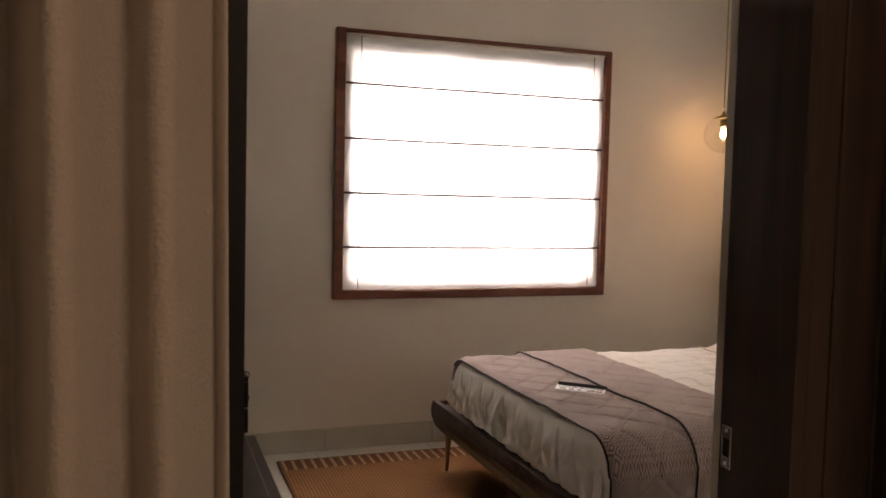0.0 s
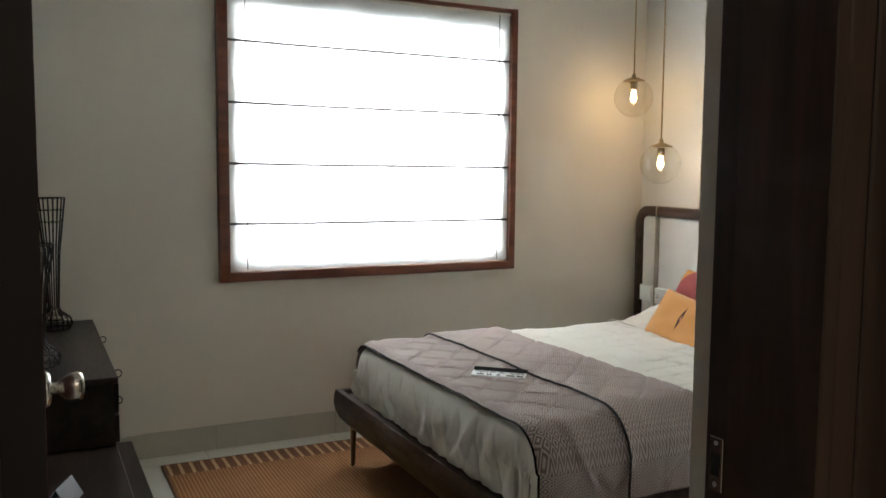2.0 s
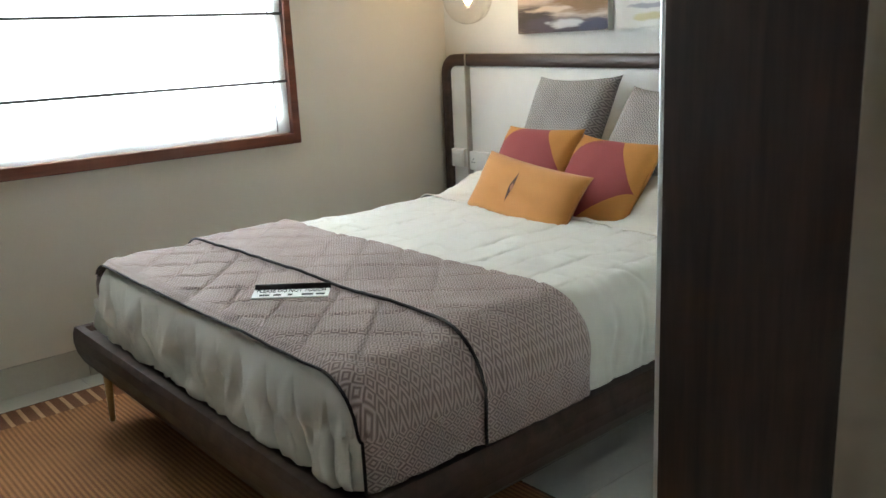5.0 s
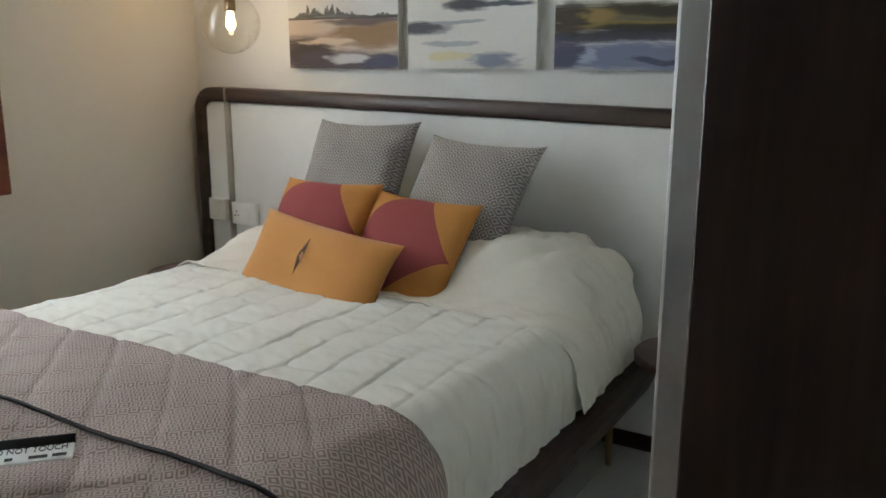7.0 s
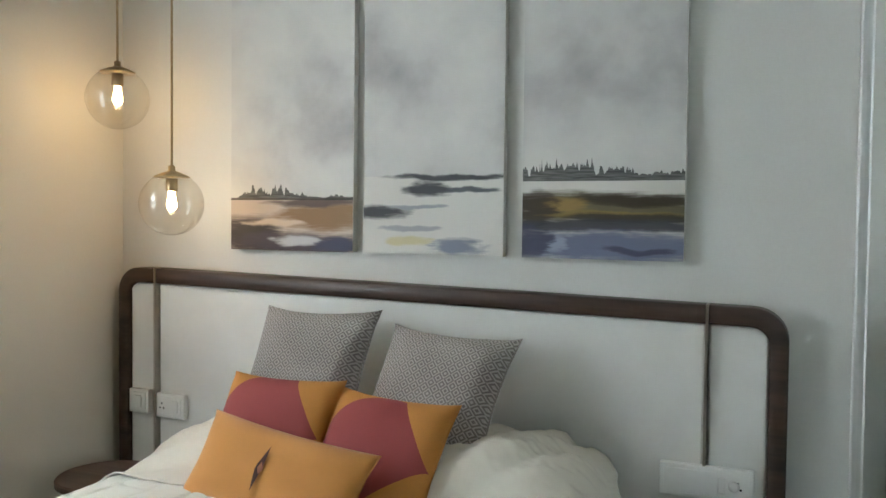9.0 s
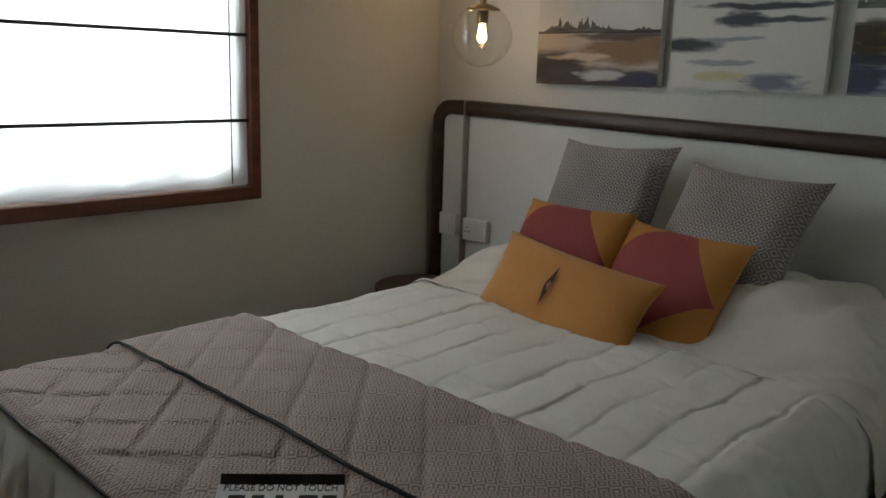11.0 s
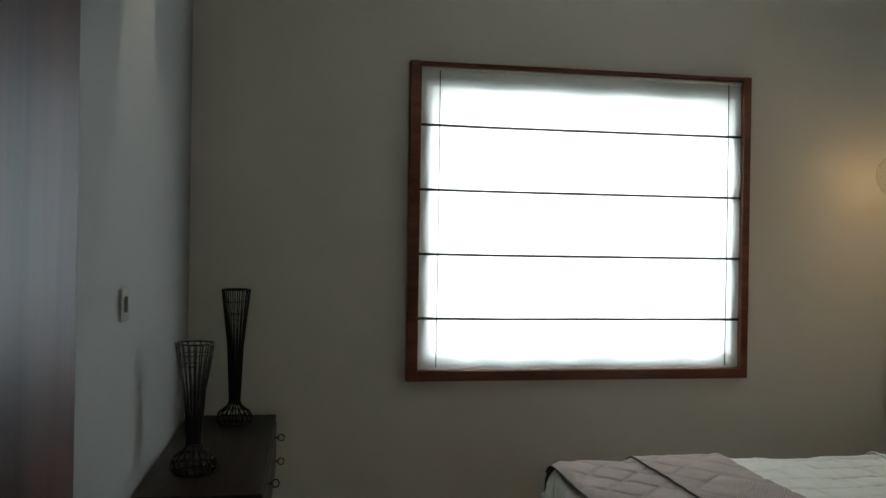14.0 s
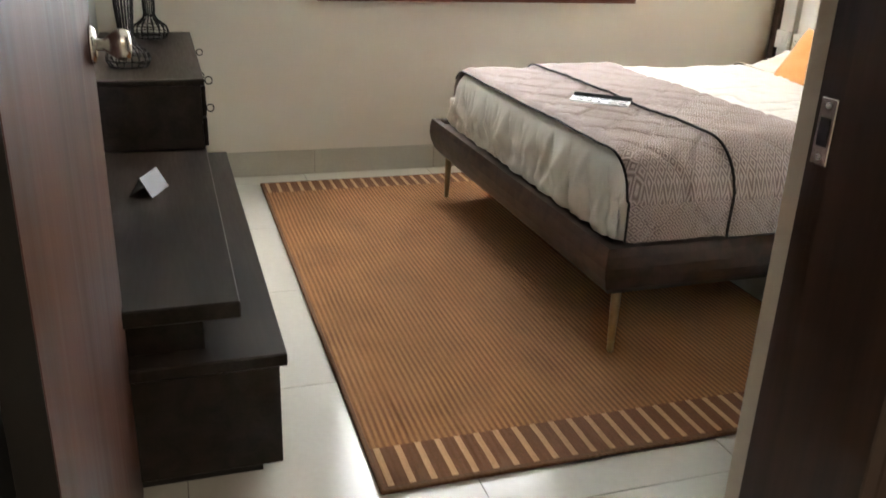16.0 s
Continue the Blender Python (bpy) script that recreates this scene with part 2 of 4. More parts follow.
def glow(name, colour, strength):
    m = bpy.data.materials.new(name)
    m.use_nodes = True
    b = m.node_tree.nodes["Principled BSDF"]
    b.inputs["Base Color"].default_value = (*colour, 1)
    b.inputs["Emission Color"].default_value, b.inputs["Emission Strength"].default_value = (*colour, 1), strength
    return m


M_BULB = glow("lit_filament_bulb", (1.0, 0.66, 0.30), 30)
M_DOWNLIGHT = glow("downlight_lens", (1.0, 0.88, 0.70), 5)

# rug: fine ribs running across, bold bars along both short ends
net = Net("ribbed_jute_rug", 0.95)
x, y, z, ovec = net.obj()
rib = net.math("SINE", net.math("MULTIPLY", net.math("ADD", x, net.math("MULTIPLY", net.noise(ovec, 3.0), 0.012)), 2 * math.pi / 0.0165))
ribm = net.math("MULTIPLY_ADD", net.math("MULTIPLY", rib, net.math("MULTIPLY_ADD", net.noise(ovec, 7.0, 4), 1.1, 0.0)), 0.5, 0.5)
tuft = net.noise(ovec, 260.0, 3)
patch = net.noise(ovec, 4.0, 5)
body = net.mix(ribm, (0.140, 0.052, 0.016), (0.440, 0.205, 0.074))
bar = net.math("GREATER_THAN", net.math("FRACT", net.math("DIVIDE", net.math("ADD", net.math("ADD", x, 10.0336), net.math("MULTIPLY", net.noise(ovec, 9.0), 0.006)), 0.0514)), 0.69)
bars = net.mix(bar, (0.170, 0.070, 0.028), (0.500, 0.290, 0.150))
edge = net.math("GREATER_THAN", net.math("ABSOLUTE", y), 1.045)
hem = net.math("MAXIMUM", net.math("GREATER_THAN", net.math("ABSOLUTE", y), 1.195), net.math("GREATER_THAN", net.math("ABSOLUTE", x), 0.757))
base = net.mix(hem, net.mix(edge, body, bars), (0.140, 0.066, 0.028))
shade = net.math("MULTIPLY_ADD", tuft, 0.7, net.math("MULTIPLY_ADD", patch, 0.7, 0.3))
sc = net.n.new("ShaderNodeVectorMath")
sc.operation = "SCALE"
net.l.new(base, sc.inputs[0])
net.l.new(shade, sc.inputs["Scale"])
net.colour(sc.outputs[0]).relief(net.math("ADD", ribm, tuft), 0.6, 0.004)
M_RUG = net.m


def cloth(name, a, b, cell, relief=0.5, dist=0.004, rough=0.85):
    """A small woven pattern of nested lozenges, in cells of that size."""
    net = Net(name, rough)
    u, v, uvec = net.uv()
    fu = net.math("ABSOLUTE", net.math("SUBTRACT", net.math("FRACT", net.math("DIVIDE", u, cell)), 0.5))
    fv = net.math("ABSOLUTE", net.math("SUBTRACT", net.math("FRACT", net.math("DIVIDE", v, cell)), 0.5))
    rings = net.math("SINE", net.math("MULTIPLY", net.math("ADD", fu, fv), 2 * math.pi * 3))
    k = net.math("MULTIPLY_ADD", rings, 0.5, 0.5)
    big = net.noise(uvec, 5.0, 5)
    fac = net.math("MULTIPLY_ADD", big, 0.5, net.math("MULTIPLY_ADD", k, 0.75, -0.15))
    net.b.inputs["Sheen Weight"].default_value = 0.15
    net.colour(net.mix(fac, a, b)).relief(net.math("ADD", k, net.noise(uvec, 400.0)), relief, dist)
    return net.m


M_THROW = cloth("taupe_woven_throw", (0.180, 0.126, 0.110), (0.550, 0.430, 0.385), 0.030)
M_GREY_WEAVE = cloth("grey_woven_cushion", (0.125, 0.102, 0.094), (0.500, 0.458, 0.420), 0.036)
M_DUVET = material("white_cotton_quilt", (0.74, 0.71, 0.64), 0.9, vary=0.04, scale=5, fine=380, bump=0.2, sheen=0.15)
M_SHEET = material("cream_cotton_sheet", (0.73, 0.68, 0.59), 0.9, vary=0.05, scale=5, fine=420, bump=0.15, sheen=0.15)
M_OCHRE = material("ochre_cotton", (0.52, 0.222, 0.046), 0.85, vary=0.07, scale=8, fine=420, bump=0.25, sheen=0.2)

net = Net("ochre_cotton_with_maroon_disc", 0.85)
x, y, z, ovec = net.obj()
dx, dy = net.math("ADD", x, 0.002), net.math("ADD", y, 0.005)
disc = net.math("LESS_THAN", net.math("SQRT", net.math("ADD", net.math("MULTIPLY", dx, dx), net.math("MULTIPLY", dy, dy))), 0.190)
cut = net.math("LESS_THAN", net.math("MULTIPLY_ADD", y, 0.70, x), 0.178)
cut = net.math("MULTIPLY", cut, net.math("GREATER_THAN", net.math("MULTIPLY_ADD", x, -0.80, y), -0.155))
thread = net.noise(ovec, 420.0)
two = net.mix(net.math("MULTIPLY", disc, cut), (0.52, 0.222, 0.046), (0.285, 0.052, 0.050))
sc = net.n.new("ShaderNodeVectorMath")
sc.operation = "SCALE"
net.l.new(two, sc.inputs[0])
net.l.new(net.math("MULTIPLY_ADD", thread, 0.3, 0.85), sc.inputs["Scale"])
net.colour(sc.outputs[0]).relief(thread, 0.25, 0.003)
M_MAROON = net.m


def painting(name, base, strokes, trees, seed, horizon):
    """An abstract landscape: clouded sky over soft, streaked strokes (u, v, half width, half height, colour), with a line of trees."""
    net = Net(name, 0.7)
    u, v, uvec = net.uv()
    cloud = net.noise(uvec, 2.2, 5, None, (seed, seed, 0))
    out = net.ramp(cloud, [(0.30, (0.34, 0.33, 0.34)), (0.48, (0.60, 0.60, 0.585)), (0.62, (0.70, 0.70, 0.67))])
    drag = net.noise(uvec, 9.0, 5, (1.0, 4.0, 1.0), (seed, 0, 0))
    hair = net.noise(uvec, 60.0, 3, (0.25, 3.0, 1.0), (0, seed, 0))
    uu = net.math("MULTIPLY_ADD", net.math("SUBTRACT", drag, 0.5), 0.20, u)
    vv = net.math("MULTIPLY_ADD", net.math("SUBTRACT", net.noise(uvec, 7.0, 4, None, (0, 0, seed)), 0.5), 0.045, v)
    low = net.math("LESS_THAN", net.math("MULTIPLY_ADD", net.math("SUBTRACT", hair, 0.5), 0.012, v), horizon)
    out = net.mix(low, out, base)
    for cu, cv, ru, rv, col in strokes:
        du = net.math("DIVIDE", net.math("SUBTRACT", uu, cu), ru)
        dv = net.math("DIVIDE", net.math("SUBTRACT", vv, cv), rv)
        r = net.math("ADD", net.math("POWER", net.math("ABSOLUTE", du), 2.4), net.math("POWER", net.math("ABSOLUTE", dv), 2.0))
        r = net.math("MULTIPLY_ADD", net.math("SUBTRACT", hair, 0.5), 0.9, r)
        span = net.n.new("ShaderNodeMapRange")
        span.interpolation_type = "SMOOTHSTEP"
        for key, val in (("From Min", 1.45), ("From Max", 0.25), ("To Min", 0.0), ("To Max", 0.95)):
            span.inputs[key].default_value = val
        net.l.new(r, span.inputs["Value"])
        out = net.mix(span.outputs[0], out, col)
    if trees:
        tall = net.noise(uvec, 70.0, 2, (1.0, 0.10, 1.0), (seed * 5, 0, 0))
        clump = net.math("MAXIMUM", net.math("SUBTRACT", net.noise(uvec, 3.6, 2, (1.0, 0.0, 1.0), (seed * 7, 0, 0)), trees), 0.0)
        top = net.math("MULTIPLY_ADD", net.math("MULTIPLY", clump, net.math("MULTIPLY", tall, tall)), 0.8, horizon)
        inside = net.math("MULTIPLY", net.math("LESS_THAN", v, top), net.math("GREATER_THAN", v, horizon - 0.008))
        out = net.mix(net.math("MULTIPLY", inside, net.math("MULTIPLY_ADD", hair, 0.6, 0.55)), out, (0.030, 0.032, 0.032))
    net.colour(out).relief(net.noise(uvec, 90.0, 4, (1.0, 2.5, 1.0)), 0.3, 0.002)
    return net.m

# ---- shape helpers ----


def mesh_of(bm, name, mat, smooth=False):
    bmesh.ops.recalc_face_normals(bm, faces=bm.faces)
    me = bpy.data.meshes.new(name)
    bm.to_mesh(me)
    bm.free()
    for p in me.polygons:
        p.use_smooth = smooth
    me.materials.append(mat)
    return me


def part(name, bm, mat, parent=None, label="", smooth=False):
    ob = new(name, mesh_of(bm, name, mat, smooth))
    ob.parent = parent
    if label:
        tagged(ob, label)
    return ob


def thing(name, label, category, at=(0, 0, 0), turn=(0, 0, 0), group="", kind=""):
    ob = new(name)
    ob.matrix_basis = pose(*at, *turn)
    return tagged(ob, label, category, group, kind)


def box(x0, x1, y0, y1, z0, z1, bevel=0.0, seg=1, bm=None):
    bm = bm or bmesh.new()
    c = Matrix.Translation(((x0 + x1) / 2, (y0 + y1) / 2, (z0 + z1) / 2)) @ Matrix.Diagonal((x1 - x0, y1 - y0, z1 - z0, 1))
    made = bmesh.ops.create_cube(bm, size=1, matrix=c)
    if bevel:
        edges = {e for v in made["verts"] for e in v.link_edges}
        bmesh.ops.bevel(bm, geom=list(edges), offset=bevel, segments=seg, affect="EDGES", profile=0.5)
    return bm


def lathe(rings, n=32, bm=None, closed=True):
    """Turned about z from (radius, height) pairs."""
    bm = bm or bmesh.new()
    loops = [[bm.verts.new((r * math.cos(2 * math.pi * k / n), r * math.sin(2 * math.pi * k / n), z)) for k in range(n)] for r, z in rings]
    for a, b in zip(loops, loops[1:]):
        for k in range(n):
            bm.faces.new((a[k], a[(k + 1) % n], b[(k + 1) % n], b[k]))
    if closed:
        bm.faces.new(loops[0][::-1])
        bm.faces.new(loops[-1])
    return bm


def tube(points, radius, n=6, bm=None, loop=False):
    bm = bm or bmesh.new()
    pts = [Vector(p) for p in points]
    rows = []
    for k, p in enumerate(pts):
        a = pts[k - 1] if (k or loop) else p
        b = pts[(k + 1) % len(pts)] if (k < len(pts) - 1 or loop) else p
        d = (b - a).normalized()
        side = d.cross(Vector((0.13, 0.21, 0.97))).normalized()
        up = side.cross(d)
        rows.append([bm.verts.new(p + radius * (math.cos(2 * math.pi * j / n) * side + math.sin(2 * math.pi * j / n) * up)) for j in range(n)])
    for a, b in zip(rows, rows[1:] + (rows[:1] if loop else [])):
        for j in range(n):
            bm.faces.new((a[j], a[(j + 1) % n], b[(j + 1) % n], b[j]))
    if not loop:
        bm.faces.new(rows[0][::-1])
        bm.faces.new(rows[-1])
    return bm


def sheet(nu, nv, place, uv=None, bm=None):
    """A grid of nu by nv cells laid by place(a, b), a and b from 0 to 1; uv(a, b) gives its cloth coordinates."""
    bm = bm or bmesh.new()
    layer = bm.loops.layers.uv.verify()
    g = [[bm.verts.new(place(i / nu, j / nv)) for j in range(nv + 1)] for i in range(nu + 1)]
    for i in range(nu):
        for j in range(nv):
            f = bm.faces.new((g[i][j], g[i + 1][j], g[i + 1][j + 1], g[i][j + 1]))
            if uv:
                for lp, (a, b) in zip(f.loops, ((i, j), (i + 1, j), (i + 1, j + 1), (i, j + 1))):
                    lp[layer].uv = uv(a / nu, b / nv)
    return bm


def structure(name, bm, mat, label="", category="", smooth=False):
    return tagged(part(name, bm, mat, None, "", smooth), label, category, kind="structure")


# ---- the room's shell ----
XL, XR, YN, YF, H = -0.09, 3.54, 1.326, 4.62, 2.90
DOOR_L, DOOR_R, DOOR_H = 0.0, 0.89, 2.12
HALL = 1.085

structure("floor", box(-1.4, 3.75, -1.4, 4.80, -0.14, -0.006), M_GROUT, "pale polished tile floor with dark joints", "floor")
structure("ceiling", box(-1.4, 3.75, -1.4, 4.80, H, H + 0.12), M_CEIL, "plain white painted ceiling", "ceiling")

W0, W1, WZ0, WZ1 = 1.005, 2.475, 0.925, 2.200
bm = box(XL - 0.2, W0, YF, YF + 0.2, 0, H)
for b in ((W1, XR + 0.2, 0, H), (W0, W1, 0, WZ0), (W0, W1, WZ1, H)):
    box(b[0], b[1], YF, YF + 0.2, b[2], b[3], bm=bm)
structure("wall_window", bm, M_WALL, "cream painted wall with a window opening", "wall")
structure("wall_headboard", box(XR, XR + 0.2, YN - 0.24, YF, 0, H), M_WALL_HEAD, "pale grey painted wall behind the bed", "wall")
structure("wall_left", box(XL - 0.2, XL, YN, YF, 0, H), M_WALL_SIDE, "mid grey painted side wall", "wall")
bm = box(-1.4, DOOR_L - 0.04, HALL, YN, 0, H)
box(DOOR_R, XR, HALL, YN, 0, H, bm=bm)
box(DOOR_L - 0.04, DOOR_R, HALL, YN, DOOR_H + 0.05, H, bm=bm)
structure("wall_door", bm, M_WALL, "painted wall with the doorway", "wall")
structure("wall_hall_back", box(-1.4, 3.75, -1.4, -1.2, 0, H), M_WALL, "plain hall wall", "wall")
structure("wall_hall_left", box(-1.4, -1.2, -1.2, HALL, 0, H), M_WALL, "plain hall wall", "wall")
structure("wall_hall_right", box(2.5, 2.7, -1.2, HALL, 0, H), M_WALL, "plain hall wall", "wall")

# door lining of dark veneer: two jambs and a head, each with a stop
frame_ob = thing("door_frame", "dark wenge door frame lining the doorway", "door frame", kind="structure")
for name, x0, x1, s0, s1 in (("jamb", DOOR_R - 0.042, DOOR_R + 0.0, DOOR_R - 0.062, DOOR_R - 0.042), ("jamb", DOOR_L - 0.04, DOOR_L + 0.006, DOOR_L + 0.006, DOOR_L + 0.016)):
    bm = box(x0, x1, HALL - 0.02, YN - 0.07, 0, DOOR_H + 0.05, 0.003)
    box(s0, s1, HALL - 0.02, 1.20, 0, DOOR_H, 0.002, bm=bm)
    part(name, bm, M_WENGE, frame_ob)
part("head", box(DOOR_L + 0.006, DOOR_R - 0.042, HALL - 0.02, YN - 0.07, DOOR_H, DOOR_H + 0.05, 0.003), M_WENGE, frame_ob)
part("casing", box(DOOR_R + 0.001, DOOR_R + 0.088, HALL - 0.022, HALL - 0.002, 0, DOOR_H + 0.1, 0.003), M_WENGE, frame_ob)
part("casing", box(DOOR_L - 0.12, DOOR_L - 0.041, HALL - 0.022, HALL - 0.002, 0, DOOR_H + 0.1, 0.003), M_WENGE, frame_ob)
plate = part("strike_plate", box(DOOR_R - 0.0445, DOOR_R - 0.0415, 1.222, 1.246, 0.976, 1.048, 0.001), M_STEEL, frame_ob, "small steel strike plate")
part("latch_hole", box(DOOR_R - 0.0455, DOOR_R - 0.0435, 1.227, 1.241, 0.997, 1.027), M_DARK, plate)
for z in (0.985, 1.040):
    part("screw", lathe([(0.0035, 0), (0.003, 0.0012)], 10), M_ALU, plate).matrix_basis = pose(DOOR_R - 0.0443, 1.234, z, 0, -90, 0)


def bedroom_door():
    d = thing("door_1", "walnut veneer flush door, open, with a steel knob", "door", (0.022, 1.275, 0.008), (0, 0, -0.4), kind="structure")
    part("leaf", box(0.0, 0.038, 0.0, 0.90, 0, 2.10, 0.003), M_DOOR, d)
    part("edge_band", box(0.0005, 0.0375, -0.002, -0.0002, 0, 2.10), M_DARK, d, "dark edge band")
    knob = part("knob", lathe([(0.011, 0.0), (0.011, 0.022), (0.018, 0.030), (0.0265, 0.042), (0.0275, 0.056), (0.024, 0.064), (0.010, 0.067)], 28), M_STEEL, d, "round polished steel knob", True)
    knob.matrix_basis = pose(0.040, 0.835, 0.98, 0, 90, 0)
    rose = part("rose", lathe([(0.033, 0.0), (0.033, 0.004), (0.026, 0.010), (0.012, 0.011)], 28), M_STEEL, knob, "", True)
    part("knob", lathe([(0.011, 0.0), (0.011, 0.022), (0.0265, 0.042), (0.0275, 0.056), (0.010, 0.067)], 28), M_STEEL, d, "", True).matrix_basis = pose(-0.001, 0.835, 0.98, 0, -90, 0)


bedroom_door()


def hall_door():
    d = thing("door_2", "dark wenge hall door, folded back on steel hinges", "door", (0.960, HALL - 0.030, 0.008), (0, 0, -12), kind="structure")
    part("leaf", box(0.010, 0.83, -0.038, 0.0, 0, 2.10, 0.003), M_WENGE, d)
    for z in (0.55, 1.775):
        h = part("hinge", lathe([(0.007, 0), (0.007, 0.11)], 12), M_STEEL, d, "steel butt hinge", True)
        h.matrix_basis = pose(0.0, -0.040, z)
        part("hinge_plate", box(0.006, 0.030, -0.002, 0.001, 0.002, 0.108), M_STEEL, h)
        part("hinge_plate", box(-0.030, -0.006, -0.002, 0.001, 0.002, 0.108), M_STEEL, h)


hall_door()


def curtain():
    c = thing("curtain", "beige linen curtain hanging in soft folds in the hall", "curtain", (-0.020, 0.62, 0))

    def place(a, b):
        s = a * 0.62
        d = 0.030 * math.sin(s * 118 + 0.5 * math.sin(b * 3)) + 0.022 * math.sin(s * 47 + 1) + 0.005 * math.sin(s * 260 + b)
        return (-s + 0.012 * math.sin(b * 5 + s * 8) * (1 - b), d * (0.8 + 0.3 * (1 - b)), 0.02 + b * 2.52)

    bm = sheet(150, 30, place, lambda a, b: (a * 1.2, b * 2.5))
    cl = part("cloth", bm, M_CURTAIN, c, "", True)
    cl.modifiers.new("thickness", "SOLIDIFY").thickness = 0.003
    part("rod", tube([(0.05, 0, 2.56), (-1.15, 0, 2.56)], 0.012, 12), M_WENGE, c, "", True)
    part("bracket", box(-0.72, -0.69, -0.01, 0.45, 2.555, 2.575, 0.002), M_WENGE, c)


curtain()

# ---- window with its roman blind ----
win = thing("window_1", "window in a red teak surround, sheer blind drawn down", "window", kind="structure")
FX0, FX1, FZ0, FZ1 = 0.885, 2.575, 0.848, 2.327
part("side_trim", box(FX0, FX0 + 0.052, YF - 0.05, YF - 0.001, FZ0, FZ1, 0.004, 2), M_TEAK, win)
part("side_trim", box(FX1 - 0.040, FX1, YF - 0.05, YF - 0.001, FZ0, FZ1, 0.004, 2), M_TEAK, win)
part("sill", box(FX0 + 0.052, FX1 - 0.040, YF - 0.052, YF - 0.001, FZ0, FZ0 + 0.048, 0.004, 2), M_TEAK, win)
part("top_trim", box(FX0 + 0.052, FX1 - 0.040, YF - 0.048, YF - 0.001, FZ1 - 0.022, FZ1 - 0.002, 0.003), M_TEAK, win)
for x0, x1, z0, z1 in ((W0, 1.040, WZ0, WZ1), (2.430, W1, WZ0, WZ1), (1.040, 2.430, WZ0, 0.950), (1.040, 2.430, 2.110, WZ1), (1.670, 1.740, 0.950, 2.110)):
    part("window_frame", box(x0, x1, YF + 0.09, YF + 0.13, z0, z1, 0.003), M_FAN, win, "white window frame")
for x0, x1 in ((1.040, 1.670), (1.740, 2.430)):
    pane = part("pane", box(x0, x1, YF + 0.108, YF + 0.113, 0.950, 2.110), M_PANE, win)
    pane.visible_shadow = False

blind = thing("roman_blind", "sheer white roman blind with slim dowels, lowered", "blind")
BX0, BX1, BZ0, BZ1, BY = 0.940, 2.533, 0.900, 2.300, YF - 0.026
DOWELS = (1.135, 1.434, 1.733, 2.033)


def blind_cloth(a, b):
    z = BZ0 + b * (BZ1 - BZ0)
    near = min(abs(z - d) for d in DOWELS)
    y = BY + 0.004 * math.exp(-(near / 0.03) ** 2) + 0.0022 * math.sin(a * 23 + z * 4) * min(1, near / 0.08)
    if b == 0:
        z += 0.003 * math.sin(a * 40)
    return (BX0 + a * (BX1 - BX0), y, z)


part("cloth", sheet(90, 90, blind_cloth, lambda a, b: (a * 1.6, b * 1.4)), M_BLIND, blind, "sheer white cloth", True)
for d in DOWELS:
    part("dowel", tube([(BX0 - 0.004, BY - 0.004, d + 0.002), (1.3, BY - 0.004, d - 0.001), (BX1 + 0.004, BY - 0.004, d)], 0.0062, 8), M_CORD, blind)
for x in (1.025, 2.462):
    part("cord", tube([(x, BY - 0.008, BZ0 + 0.01), (x + 0.002, BY - 0.008, 1.6), (x, BY - 0.008, BZ1)], 0.0024, 6), M_CORD, blind)


def hem_cloth(a, b):
    x = 0.945 + a * 1.583
    top = 0.042 + 0.030 * abs(math.sin(x * 11.0 + 0.8 * math.sin(x * 5))) + 0.010 * noise.noise((x * 9, 0, 3))
    return (x, BY + 0.010 + 0.004 * math.sin(x * 52 + 2 * b), BZ0 + 0.002 + b * top)


part("bottom_hem", sheet(150, 4, hem_cloth, lambda a, b: (a * 1.6, b * 0.06)), M_HEM, blind, "gathered hem", True)
for x0, x1 in ((0.945, 0.985), (2.490, 2.528)):
    part("side_hem", sheet(3, 40, lambda a, b: (x0 + a * (x1 - x0), BY + 0.010 + 0.002 * math.sin(b * 30), 0.97 + b * 1.31), lambda a, b: (b * 1.3, 0.012)), M_HEM, blind, "", True)
part("top_hem", sheet(40, 3, lambda a, b: (0.99 + a * 1.495, BY + 0.010, 2.200 + b * 0.085), lambda a, b: (a * 1.6, (1 - b) * 0.06)), M_HEM, blind, "", True)
part("headrail", box(BX0, BX1, BY - 0.012, BY + 0.012, BZ1 - 0.012, BZ1 + 0.002, 0.002), M_CORE, blind)

# outside: a strip of garden, a hedge and a pale boundary wall
structure("ground", box(-40, 40, YF + 0.21, 60, -0.30, -0.20), M_EARTH, "bare garden ground", "ground")
structure("boundary_wall", box(-6, 9, 9.0, 9.2, -0.2, 1.5), M_OUTER, "pale rendered boundary wall", "wall")
rng = random.Random(4)
verts, faces = [], []
for k in range(2600):
    px, py = rng.uniform(-0.5, 4.2), rng.gauss(5.9, 0.16)
    top = 0.95 + 0.16 * math.sin(px * 4.1) + 0.09 * math.sin(px * 11 + 1)
    c = Vector((px, py, rng.uniform(-0.2, top)))
    a = Vector((rng.uniform(-1, 1), rng.uniform(-1, 1), rng.uniform(-1, 1))).normalized() * 0.05
    b = a.orthogonal().normalized() * 0.024
    n0 = len(verts)
    verts += [c - a, c + b, c + a, c - b]
    faces.append((n0, n0 + 1, n0 + 2, n0 + 3))
me = bpy.data.meshes.new("hedge")
me.from_pydata([tuple(v) for v in verts], [], faces)
me.materials.append(M_LEAF)
tagged(new("hedge", me), "leafy green hedge outside the window", "hedge", kind="stuff")

# ---- the bed ----
BY0, BY1, BXF, BXH = 2.440, 4.135, 1.318, 3.455


